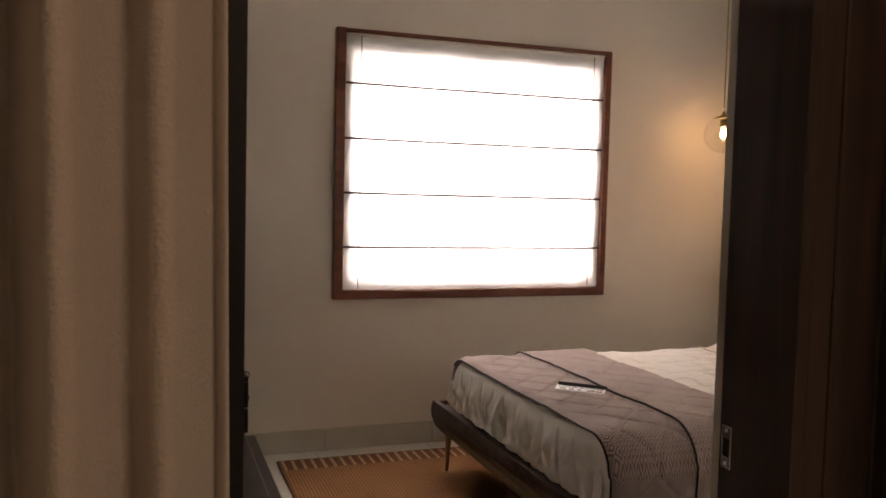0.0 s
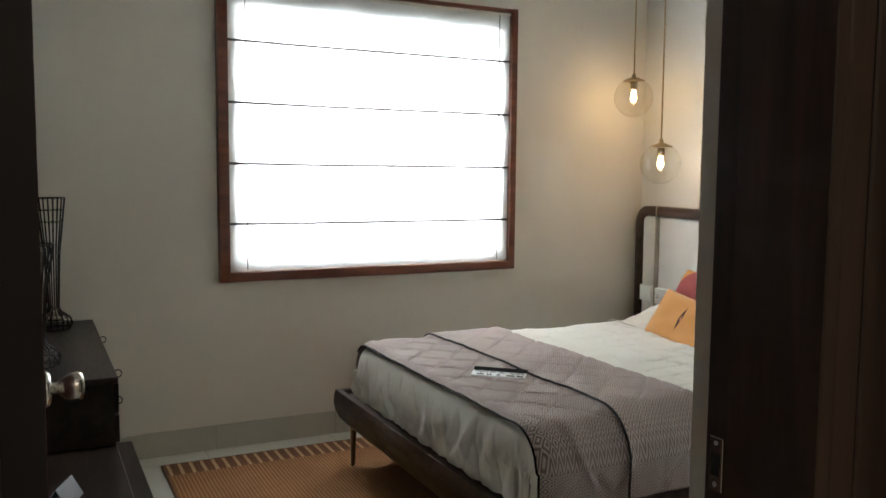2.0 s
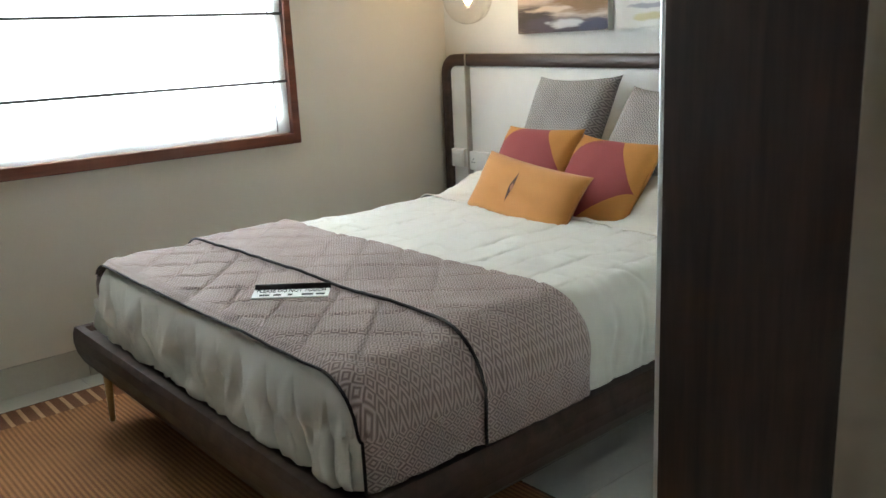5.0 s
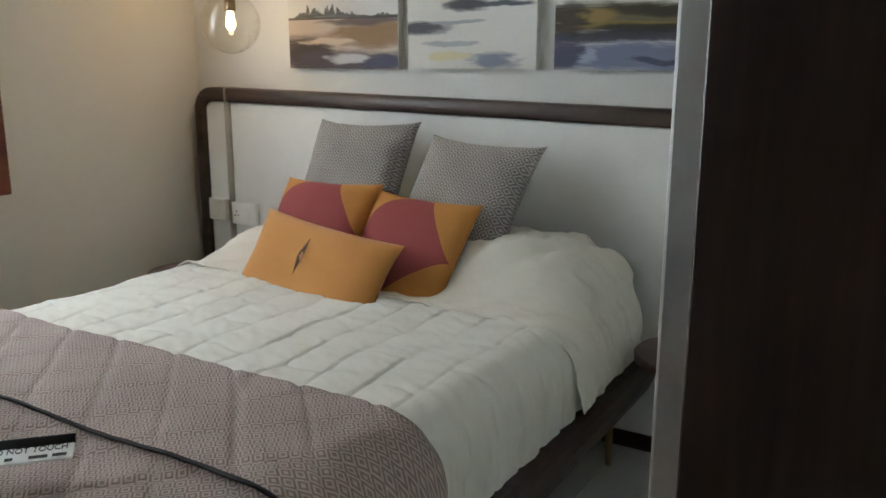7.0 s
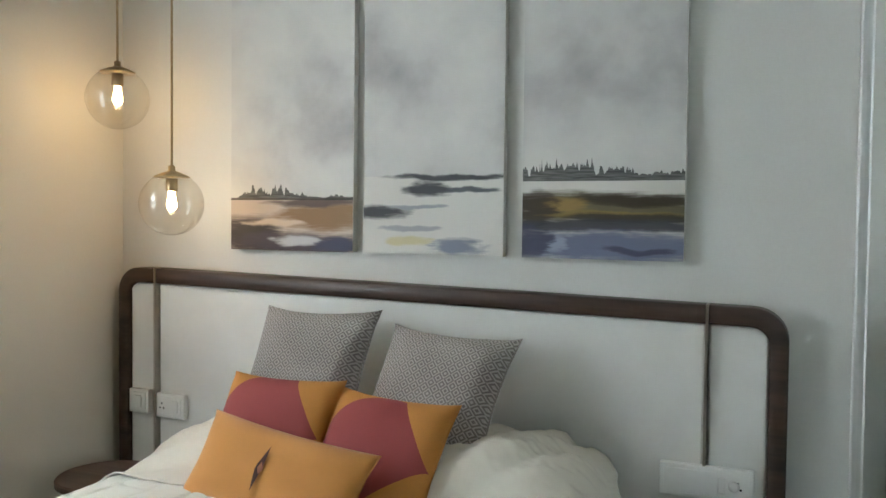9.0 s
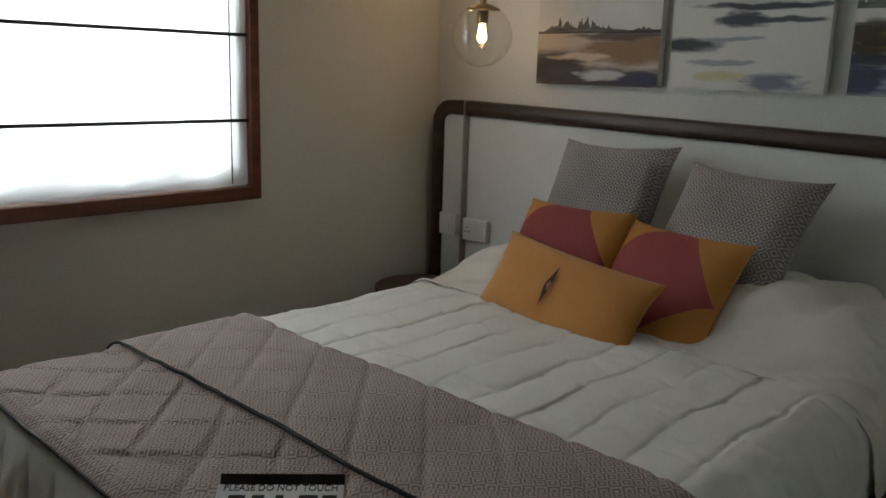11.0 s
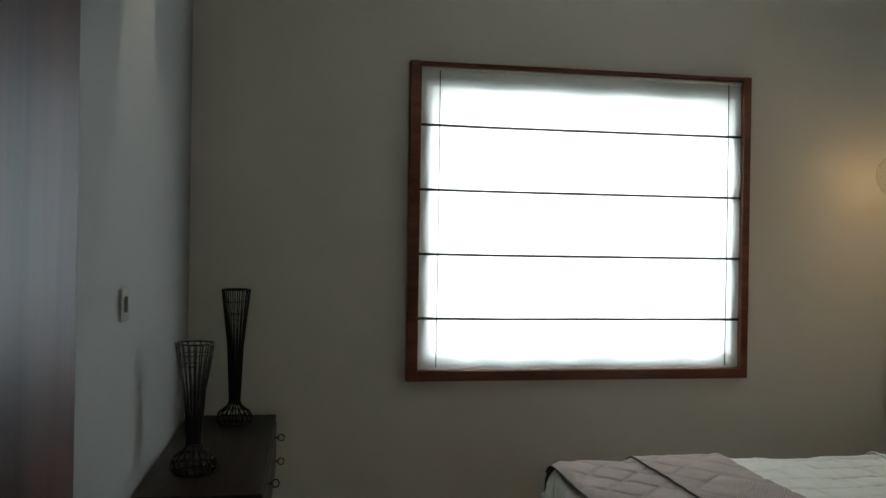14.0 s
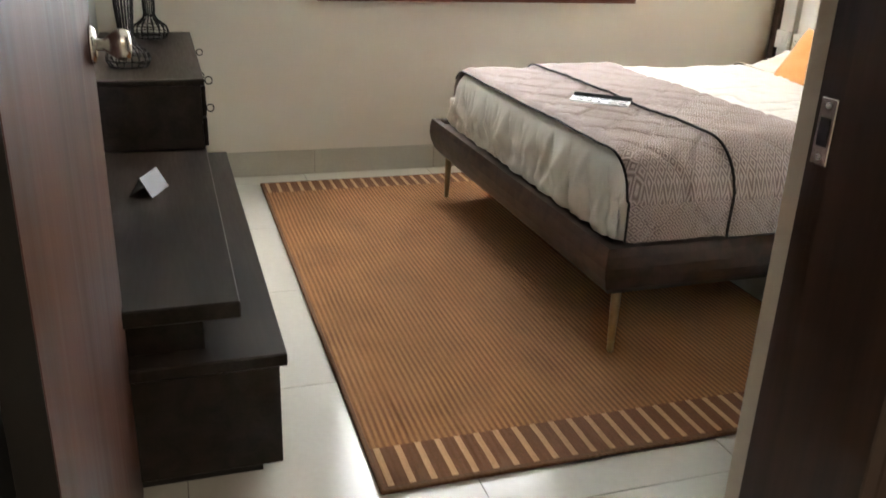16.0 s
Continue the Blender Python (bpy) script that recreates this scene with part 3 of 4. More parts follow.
def rail_bar(length, depth=0.165, lean=0.055, thick=0.035):
    """A bed rail along x from 0: outer face raking inwards to its foot, at y 0 towards +y."""
    bm = bmesh.new()
    prof = [(0.008, 0), (thick, -0.001), (thick + lean, -depth + 0.01), (lean + 0.012, -depth), (lean - 0.014, -depth + 0.010), (0.020, -depth + 0.034), (0.006, -0.095), (0.0, -0.060), (0.002, -0.025)]
    ends = [[bm.verts.new((y, y, z)) for y, z in prof], [bm.verts.new((length - y, y, z)) for y, z in prof]]
    k = len(prof)
    for j in range(k):
        bm.faces.new((ends[0][j], ends[0][(j + 1) % k], ends[1][(j + 1) % k], ends[1][j]))
    bm.faces.new(ends[0][::-1])
    bm.faces.new(ends[1])
    return bm


bed = thing("platform_bed", "low dark walnut platform bed on slim brass legs", "bed")
RZ = 0.372
part("side_rail", rail_bar(BXH - BXF), M_WALNUT, bed).matrix_basis = pose(BXF, BY0, RZ)
far_rail = part("side_rail", rail_bar(BXH - BXF), M_WALNUT, bed)
far_rail.matrix_basis = pose(BXH, BY1, RZ, 0, 0, 180)
part("foot_rail", rail_bar(BY1 - BY0), M_WALNUT, bed).matrix_basis = pose(BXF, BY1, RZ, 0, 0, -90)
part("platform", box(BXF + 0.036, BXH, BY0 + 0.036, BY1 - 0.036, 0.300, 0.352), M_WALNUT, bed)
part("centre_beam", box(BXF + 0.2, BXH, 3.26, 3.33, 0.21, 0.299, 0.003), M_WALNUT, bed)
for x, y, tx, ty in ((1.412, 2.527, -0.012, -0.026), (1.40, 4.055, -0.012, 0.010), (3.30, 2.56, 0, -0.02), (3.30, 4.03, 0, 0.02)):
    leg = part("leg", lathe([(0.0075, 0.0), (0.010, 0.004), (0.013, 0.10), (0.0165, 0.235), (0.0165, 0.30)], 20), M_BRASS, bed, "slim tapered brass leg", True)
    leg.matrix_basis = Matrix.Translation((x + tx, y + ty, 0.013 if x < 2.2 else 0.0)) @ Matrix.Shear("XY", 4, (-tx / 0.3, -ty / 0.3))

TOPZ = 0.618
MX0, MX1, MY0, MY1 = 1.368, 3.40, 2.478, 4.000
matt = tagged(part("mattress", box(MX0 + 0.05, MX1, MY0 + 0.05, MY1 - 0.05, 0.354, TOPZ - 0.05, 0.06, 4), M_CORE, None, "", True), "thick mattress under the white quilt on the bed", "mattress")


ROUND, FOOT_ROUND = 0.12, 0.055
WIDE = MY1 - MY0


def over_bed(s, t, lift, hem_z, wave=0.011):
    """Cloth laid over the soft-edged mattress: s metres from the foot edge (below 0 it hangs), t from the near edge; lift is its height above the ticking. Gives the place, the way outwards and how far it hangs."""
    cs, ct = max(s, 0.0), min(max(t, 0.0), WIDE)
    down = max(0.0, -s, -t, t - WIDE)
    rx, rn, rf = max(0.0, FOOT_ROUND - cs) * ROUND / FOOT_ROUND, max(0.0, ROUND - ct), max(0.0, ROUND - WIDE + ct)
    ry, way = (rn, -1.0) if rn > 0 else (rf, 1.0)
    rr = math.hypot(rx, ry)
    x, y = MX0 + cs, MY0 + ct
    if rr > ROUND:
        k = ROUND / rr
        x = MX0 + FOOT_ROUND - rx * k * FOOT_ROUND / ROUND
        y = MY0 + ROUND - ry * k if way < 0 else MY1 - ROUND + ry * k
    n = Vector((-rx / rr, way * ry / rr, 0)) if rr > 0 else Vector((0, 0, 0))
    lean = min(1.0, rr / ROUND)
    drop = ROUND - ROUND * math.sqrt(max(0.0, 1 - lean * lean))
    z = max(TOPZ - drop - down + lift * math.sqrt(max(0.0, 1 - lean * lean)), hem_z)
    k = min(1.0, max(0.0, (TOPZ - z - 0.035) / 0.10))
    k *= min(1.0, 0.40 + (z - hem_z) / 0.045)
    fold = 0.0
    if k > 0:
        foot = rx >= ry
        along = t if foot else s
        slant = along + (0.30 if foot else 0.12) * (TOPZ - z)
        seam = abs(slant / 0.125 - round(slant / 0.125)) * 0.125
        fold = wave * k * (0.7 * noise.noise((slant * 8, z * 6, 2)) + 0.55 * noise.noise((slant * 21 + z * 12, z * 9, 5)) + 0.35 * noise.noise((slant * 46, z * 20, 7)))
        fold += wave * 0.35 * k - wave * k * (0.6 * math.exp(-((seam / 0.018) ** 2)) + 0.5 * math.exp(-((seam / 0.005) ** 2)))
        fold *= 1.0 if foot else 0.45
    return Vector((x, y, z)) + n * (lift * lean + fold), n, TOPZ - z


def quilt_groove(s, t):
    """Depth of the stitching: long wandering rows from foot to head, with fainter staggered cross seams."""
    row = t / 0.125 + 0.20 * noise.noise((s * 4.5, t * 3, 9)) + 0.06 * noise.noise((s * 17, t * 8, 2))
    f = abs(row - round(row)) * 0.125
    g = 0.0030 * math.exp(-((f / 0.024) ** 2)) + 0.0055 * math.exp(-((f / 0.0055) ** 2))
    stag = s / 0.34 + 0.5 * (math.floor(row) % 2) + 0.10 * noise.noise((t * 14, s * 2, 4))
    h = abs(stag - round(stag)) * 0.34
    return g * (0.75 + 0.6 * noise.noise((s * 6, t * 6, 12))) + 0.0042 * math.exp(-((h / 0.010) ** 2))


def pillow_hump(s, t):
    """Height of the sleeping pillows under the sheet."""
    rise = 1 / (1 + math.exp(-(s - 1.63 + 0.04 * math.sin(t * 5)) / 0.035))
    near = min(1.0, max(0.0, (t - 0.03) / 0.26))
    far = min(1.0, max(0.0, (WIDE - t) / 0.50))
    side = math.sqrt(max(0.0, 1 - (1 - near) ** 2)) * math.sqrt(far)
    dip = 1 - 0.35 * math.exp(-(((t - WIDE / 2) / 0.10) ** 2))
    tail = 1.0 - 0.25 * max(0.0, (s - 1.86) / 0.17)
    return rise * 0.145 * side * dip * tail, rise


HANG = TOPZ - ROUND - 0.377


def quilt_place(a, b):
    s = -HANG - 0.004 + a * (1.62 + HANG)
    t = -HANG - 0.004 + b * (WIDE + 2 * HANG + 0.008)
    covered = min(1.0, max(0.0, s / 0.025)) * min(1.0, max(0.0, (0.74 - s) / 0.03))
    p, n, fall = over_bed(s, t, 0.006, 0.377, 0.036 - 0.032 * covered)
    if fall < 0.09:
        k = 1 - fall / 0.09
        p.z += k * ((0.008 - quilt_groove(s, t)) * (1 - 0.95 * covered) + (0.007 * noise.noise((s * 3, t * 3, 0)) + 0.006 * noise.noise((s * 12 + t * 5, t * 6, 4)) + 0.0022 * noise.noise((s * 34 - t * 14, t * 20, 6))) * (1 - 0.9 * covered) - 0.005 * covered)
    if s > 1.43:
        p -= Vector((0, 0, 0.010)) if fall < 0.06 else n * 0.008
    return p


quilt = thing("quilt", "off-white stitched cotton quilt spread over the bed", "bedspread")
part("cloth", sheet(270, 380, quilt_place, lambda a, b: (a * 1.8, b * 1.8)), M_DUVET, quilt, "", True)


def sheet_place(a, b):
    t = -HANG - 0.002 + b * (WIDE + 2 * HANG + 0.004)
    hang = max(0.0, -t, t - WIDE)
    s0 = 1.400 + 0.6 * max(0.0, hang - 0.02) + 0.014 * noise.noise((t * 4, 0, 6))
    s = s0 + a * (MX1 - MX0 - 0.02 - s0)
    flush = min(1.0, max(0.0, t / 0.05)) * min(1.0, max(0.0, (0.34 - t) / 0.12))
    p, n, fall = over_bed(s, t, 0.016 - 0.012 * flush * math.exp(-((a / 0.10) ** 2)), 0.379, 0.016)
    hump, rise = pillow_hump(s, t)
    crease = 0.022 * noise.noise((s * 9 + t * 5, t * 4, 3)) + 0.020 * noise.noise((s * 15 + t * 11, t * 5, 8)) + 0.006 * noise.noise((s * 40, t * 40, 1))
    top = max(0.0, 1 - fall / 0.11)
    pull = 0.030 * noise.noise((s * 5 + t * 17, t * 2.5, 15)) * rise * math.exp(-(((t - 0.10) / 0.22) ** 2))
    p.z += hump + pull + crease * (0.35 + 0.65 * rise) * top + 0.006 * (1 - flush) * math.exp(-((a / 0.03) ** 2)) * top
    if fall > 0.02:
        p += n * (0.5 * crease + 0.6 * pull - 0.018 * rise)
    return p


cover = thing("bed_sheet", "cream cotton sheet drawn over the pillows at the headboard", "bed sheet")
part("cloth", sheet(110, 200, sheet_place, lambda a, b: (a * 0.7, b * 1.8)), M_SHEET, cover, "", True).modifiers.new("thickness", "SOLIDIFY").thickness = 0.004

throw = thing("bed_throw", "taupe woven throw with dark piping across the bed foot", "throw")
SEAM = 0.46


def throw_place(a, b, proud=0.0):
    t = -HANG - 0.002 + b * (WIDE + 2 * HANG + 0.004)
    s = 0.026 + a * 0.700
    p, n, fall = over_bed(s, t, 0.023 + proud, 0.380, 0.012)
    if s < ROUND and abs(t - WIDE / 2) < WIDE / 2 - ROUND:
        n = Vector((0, 0, 0))
    step = 0.012 / (1 + math.exp(-(s - 0.340) / 0.005))
    end = min(1.0, (1 - a) / 0.03)
    d1, d2 = (s + t) / 0.19 + 0.06 * noise.noise((s * 6, t * 6, 2)), (s - t) / 0.19 + 0.06 * noise.noise((s * 6, t * 6, 5))
    g = math.exp(-((abs(d1 - round(d1)) * 0.134 / 0.009) ** 2)) + math.exp(-((abs(d2 - round(d2)) * 0.134 / 0.009) ** 2))
    g = 0.2 if proud else min(g, 1.1)
    lift = step - (0.0065 if s < 0.340 else 0.0045) * g * min(1.0, a / 0.05) - 0.012 * (1 - end) + 0.005 * noise.noise((s * 5, t * 5, 1)) + 0.0025 * noise.noise((s * 17, t * 17, 3))
    lift = max(lift, -0.011)
    k = max(0.0, 1 - fall / 0.10)
    p.z += lift * k
    p += n * (lift * (1 - k))
    return p


part("cloth", sheet(120, 300, throw_place, lambda a, b: (a * 0.70, b * 1.80)), M_THROW, throw, "", True)
for a, r in ((0.0, 0.0036), (SEAM - 0.008, 0.0044)):
    part("piping", tube([throw_place(a, k / 200, 0.004) for k in range(182)], r, 8), M_CORD, throw, "dark corded piping", True)


def cushion(name, label, w, h, thick, mat, at, normal_yaw, lean, roll=0, group="", n=40, pinch=0.085):
    """A soft square cushion: x across, y up, z out of its face."""
    c = thing(name, label, "cushion", group=group)
    bm = bmesh.new()
    layer = bm.loops.layers.uv.verify()
    for side in (1, -1):
        g = []
        for i in range(n + 1):
            col = []
            for j in range(n + 1):
                u, v = 2 * i / n - 1, 2 * j / n - 1
                px = u * w / 2 * (1 - pinch * (1 - v * v) * abs(u) ** 3)
                py = v * h / 2 * (1 - pinch * (1 - u * u) * abs(v) ** 3)
                pz = side * thick / 2 * (max(0.0, (1 - u ** 4) * (1 - v ** 4)) ** 0.62)
                pz += 0.010 * noise.noise((u * 2 + w * 9, v * 2, side)) * (1 - u * u) * (1 - v * v)
                col.append(bm.verts.new((px, py, pz)))
            g.append(col)
        for i in range(n):
            for j in range(n):
                q = (g[i][j], g[i + 1][j], g[i + 1][j + 1], g[i][j + 1])
                f = bm.faces.new(q if side > 0 else q[::-1])
                for lp in f.loops:
                    lp[layer].uv = (lp.vert.co.x, lp.vert.co.y)
    bmesh.ops.remove_doubles(bm, verts=bm.verts, dist=0.0004)
    part("cover", bm, mat, c, "", True)
    edge = [(sx * w / 2 * (1 - pinch * (1 - k * k)), k * h / 2, 0) for sx, ks in ((1, (-1, -0.5, 0, 0.5, 1)),) for k in ks]
    part("seam", tube(edge, 0.0025, 6), mat, c, "", True)
    z = Vector((math.cos(radians(normal_yaw)) * math.cos(radians(lean)), math.sin(radians(normal_yaw)) * math.cos(radians(lean)), math.sin(radians(lean))))
    x = Vector((0, 0, 1)).cross(z).normalized()
    y = z.cross(x)
    m = Matrix((x, y, z)).transposed().to_4x4()
    c.matrix_basis = Matrix.Translation(at) @ m @ pose(0, 0, 0, 0, 0, roll)
    return c


GREY = "grey woven cushion with a fine lozenge pattern, propped on the headboard"
cushion("cushion", GREY, 0.46, 0.46, 0.15, M_GREY_WEAVE, (3.235, 3.530, 0.905), 178, 28, 1, "grey cushions", pinch=0.12)
cushion("cushion", GREY, 0.46, 0.47, 0.15, M_GREY_WEAVE, (3.205, 3.052, 0.866), 176, 35, -2.5, "grey cushions", pinch=0.12)
DISC = "ochre cushion with a maroon disc, leaning on the grey cushions"
cushion("cushion", DISC, 0.42, 0.38, 0.13, M_MAROON, (2.990, 3.500, 0.755), 178, 32, 1, "ochre disc cushions")
cushion("cushion", DISC, 0.41, 0.42, 0.13, M_MAROON, (2.965, 3.125, 0.720), 176, 36, -2, "ochre disc cushions")
lumbar = cushion("lumbar_cushion", "oblong ochre cushion with a small slit motif at its centre", 0.615, 0.265, 0.12, M_OCHRE, (2.795, 3.352, 0.697), 174, 30, -5.0)
motif = bmesh.new()
for pts in ([(0.006, 0.066), (0.007, 0.010), (0.004, -0.008), (-0.006, -0.062), (-0.018, -0.004), (-0.016, 0.012)],):
    motif.faces.new([motif.verts.new((px, py, 0.0695)) for px, py in pts])
part("slit", motif, material("slit_dark_thread", (0.055, 0.020, 0.016), 0.9), lumbar, "dark embroidered slit")
motif = bmesh.new()
motif.faces.new([motif.verts.new((px, py, 0.0708)) for px, py in [(-0.002, 0.020), (0.012, 0.002), (0.0, -0.014), (-0.010, 0.002)]])
part("diamond", motif, material("slit_rose_thread", (0.36, 0.15, 0.09), 0.9), lumbar, "rose diamond")


# ---- headboard with its strips, tables and switches ----
def rounded(y0, y1, z0, z1, r, n=8):
    pts = []
    for cy, cz, a0 in ((y1 - r, z1 - r, 0), (y0 + r, z1 - r, 90), (y0 + r, z0 + r, 180), (y1 - r, z0 + r, 270)):
        pts += [(cy + r * math.cos(radians(a0 + 90 * k / n)), cz + r * math.sin(radians(a0 + 90 * k / n))) for k in range(n + 1)]
    return pts


HY0, HY1, HZ0, HZ1 = 2.045, 4.558, 0.006, 1.212
head = thing("headboard", "wide off-white padded headboard in a rounded walnut border", "headboard")
outer, inner = rounded(HY0, HY1, HZ0, HZ1, 0.10), rounded(HY0 + 0.052, HY1 - 0.052, HZ0 + 0.052, HZ1 - 0.058, 0.055)
bm = bmesh.new()
rings = [[bm.verts.new((x, y, z)) for y, z in ring] for x, ring in ((3.536, outer), (3.452, outer), (3.446, rounded(HY0 + 0.006, HY1 - 0.006, HZ0 + 0.006, HZ1 - 0.006, 0.095)), (3.446, rounded(HY0 + 0.046, HY1 - 0.046, HZ0 + 0.046, HZ1 - 0.052, 0.06)), (3.452, inner), (3.536, inner))]
for a, b in zip(rings, rings[1:] + rings[:1]):
    for k in range(len(a)):
        bm.faces.new((a[k], a[(k + 1) % len(a)], b[(k + 1) % len(b)], b[k]))
part("border", bm, M_WALNUT, head, "dark walnut border", True)
STRIPS = (2.272, 4.365)
for y0, y1 in ((HY0 + 0.054, STRIPS[0] - 0.006), (STRIPS[0] + 0.006, STRIPS[1] - 0.006), (STRIPS[1] + 0.006, HY1 - 0.054)):
    bm = box(3.464, 3.534, y0, y1, HZ0 + 0.054, HZ1 - 0.060, 0.008, 3)
    part("padded_panel", bm, M_UPHOLSTERY, head, "off-white upholstery")
for y in STRIPS:
    part("strip", box(3.440, 3.476, y - 0.004, y + 0.004, 0.012, HZ1 + 0.004, 0.001), M_NICKEL, head, "slim nickel strip")

# the whole top falls a little towards the wardrobe
for ob in head.children:
    for v in ob.data.vertices:
        v.co.z *= 1 - 0.039 * (HY1 - v.co.y) / (HY1 - HY0)


def wall_table(y, x=3.275):
    t = thing("bedside_table", "small round walnut table top cantilevered from the headboard", "bedside table", (x, y, 0), group="bedside tables")
    part("top", lathe([(0.176, 0.420), (0.187, 0.426), (0.188, 0.445), (0.182, 0.451)], 48), M_TABLE, t, "", False)
    part("arm", box(0.0, 3.452 - x, -0.016, 0.016, 0.397, 0.419, 0.002), M_BRASS, t)


wall_table(2.270)
wall_table(4.375, 3.215)


def switch_plate(y0, y1, z0, z1, name, label, gangs, sockets):
    s = thing(name, label, "switch", (3.462, y0, z0), group="headboard switch plates")
    w, h = y1 - y0, z1 - z0
    part("plate", box(-0.026, 0.001, 0, w, 0, h, 0.004, 2), M_PLASTIC, s)
    part("insert", box(-0.0285, -0.0258, 0.012, w - 0.012, 0.012, h - 0.012, 0.002), M_PLASTIC, s)
    for a, b in gangs:
        part("rocker", box(-0.033, -0.0283, a, b, 0.024, h - 0.024, 0.002), M_PLASTIC, s)
    for y in sockets:
        for dy, dz in ((0, 0.010), (-0.009, -0.008), (0.009, -0.008)):
            part("socket_hole", box(-0.0292, -0.0280, y + dy - 0.003, y + dy + 0.003, h / 2 + dz - 0.003, h / 2 + dz + 0.003), M_DARK, s)


switch_plate(4.392, 4.490, 0.630, 0.725, "switch_plate", "square white switch plate on the headboard", [(0.030, 0.065)], [])
switch_plate(4.215, 4.352, 0.622, 0.718, "socket_plate", "white plate with a switch and a socket", [(0.025, 0.055)], [0.105])
switch_plate(2.130, 2.400, 0.590, 0.688, "bedside_switchboard", "long white switch and socket panel", [(0.080, 0.100)], [0.045])
knob = bpy.data.objects["bedside_switchboard"]
part("dimmer", lathe([(0.016, 0), (0.015, 0.008), (0.006, 0.010)], 20), M_PLASTIC, knob, "", True).matrix_basis = pose(-0.0284, 0.055, 0.049, 0, -90, 0)

# ---- three canvases ----
DK, NAVY, OCH, PALE = (0.030, 0.022, 0.022), (0.055, 0.058, 0.105), (0.30, 0.20, 0.06), (0.68, 0.67, 0.63)
INK, BLUE = (0.022, 0.026, 0.036), (0.13, 0.15, 0.25)
SHORE = painting("shore_painting", (0.54, 0.45, 0.38), [
    (0.40, 0.125, 0.20, 0.050, (0.25, 0.145, 0.065)), (0.38, 0.172, 0.20, 0.016, (0.11, 0.080, 0.072)), (0.08, 0.055, 0.16, 0.072, DK), (0.30, 0.012, 0.26, 0.016, DK),
    (0.30, 0.030, 0.30, 0.040, (0.075, 0.060, 0.075)), (0.20, 0.098, 0.13, 0.013, (0.62, 0.50, 0.38)), (0.29, 0.038, 0.10, 0.020, (0.52, 0.53, 0.56)), (0.45, 0.030, 0.09, 0.030, NAVY)], 0.46, 1.7, 0.190)
WATER = painting("water_painting", PALE, [
    (0.32, 0.258, 0.22, 0.011, INK), (0.25, 0.222, 0.09, 0.026, INK), (0.38, 0.218, 0.10, 0.010, (0.07, 0.08, 0.10)), (0.05, 0.140, 0.12, 0.024, INK),
    (0.20, 0.160, 0.10, 0.008, (0.30, 0.32, 0.36)), (0.18, 0.085, 0.12, 0.010, (0.34, 0.34, 0.38)), (0.17, 0.045, 0.09, 0.016, (0.58, 0.53, 0.30)), (0.35, 0.032, 0.10, 0.026, (0.18, 0.20, 0.27))], 0, 4.1, 0.262)
BANK = painting("bank_painting", PALE, [
    (0.26, 0.160, 0.40, 0.050, (0.105, 0.085, 0.030)), (0.13, 0.165, 0.10, 0.022, OCH), (0.36, 0.185, 0.20, 0.022, (0.035, 0.024, 0.012)), (0.04, 0.150, 0.07, 0.060, (0.045, 0.032, 0.020)),
    (0.30, 0.138, 0.22, 0.012, (0.24, 0.17, 0.045)), (0.36, 0.128, 0.24, 0.016, (0.028, 0.022, 0.014)), (0.26, 0.104, 0.40, 0.020, (0.030, 0.030, 0.042)), (0.26, 0.040, 0.42, 0.050, BLUE), (0.10, 0.045, 0.05, 0.030, (0.30, 0.34, 0.46)), (0.36, 0.030, 0.12, 0.009, NAVY), (0.03, 0.050, 0.06, 0.060, NAVY)], 0.36, 7.3, 0.250)
ART = (
    ("landscape canvas: pale sky, dark firs, tan and brown shore", 3.505, 4.040, SHORE),
    ("landscape canvas: white water broken by blue-black islands", 2.935, 3.462, WATER),
    ("landscape canvas: tree line, olive bank and indigo water", 2.350, 2.868, BANK),
)
for label, y0, y1, mat in ART:
    z0, z1 = 1.293, 2.330
    c = thing("canvas_painting", label, "painting", (XR, (y0 + y1) / 2, z0), group="three canvases over the bed")
    w, h = (y1 - y0), z1 - z0
    part("stretcher", box(-0.038, -0.002, -w / 2, w / 2, 0, h, 0.003), M_CANVAS_EDGE, c)
    part("picture", sheet(1, 1, lambda a, b: (-0.0395, w / 2 - a * w, b * h), lambda a, b: (a * w / h, b)), mat, c, "painted front")


# ---- pendant lamps ----
def pendant(x, y, z):
    p = thing("pendant_lamp", "clear glass globe pendant with a lit bulb and brass cap", "pendant lamp", (x, y, z), group="globe pendants")
    r, top = 0.112, math.radians(24)
    part("globe", lathe([(r * math.sin(a), -r * math.cos(a)) for a in [0.02 + k * (math.pi - top - 0.02) / 30 for k in range(31)]], 48, closed=False), M_GLOBE, p, "clear blown glass globe", True)
    part("cap", lathe([(0.062, 0.092), (0.063, 0.097), (0.030, 0.112), (0.012, 0.118), (0.012, 0.135), (0.004, 0.138)], 32), M_BRASS, p, "brass cap", True)
    part("socket", lathe([(0.019, 0.045), (0.021, 0.050), (0.021, 0.090)], 24), M_BRASS, p, "", True)
    part("bulb", lathe([(0.003, -0.026), (0.011, -0.022), (0.0175, -0.010), (0.018, 0.0), (0.014, 0.022), (0.011, 0.045)], 24), M_BULB, p, "glowing filament bulb", True).visible_shadow = False
    part("cable", tube([(0, 0, 0.136), (0, 0, H - z - 0.02)], 0.0042, 8), M_BRASS, p)
    part("canopy", lathe([(0.050, H - z - 0.028), (0.052, H - z - 0.024), (0.052, H - z)], 32), M_BRASS, p, "round brass ceiling canopy")


pendant(3.225, 4.340, 1.846)
pendant(3.215, 4.080, 1.460)


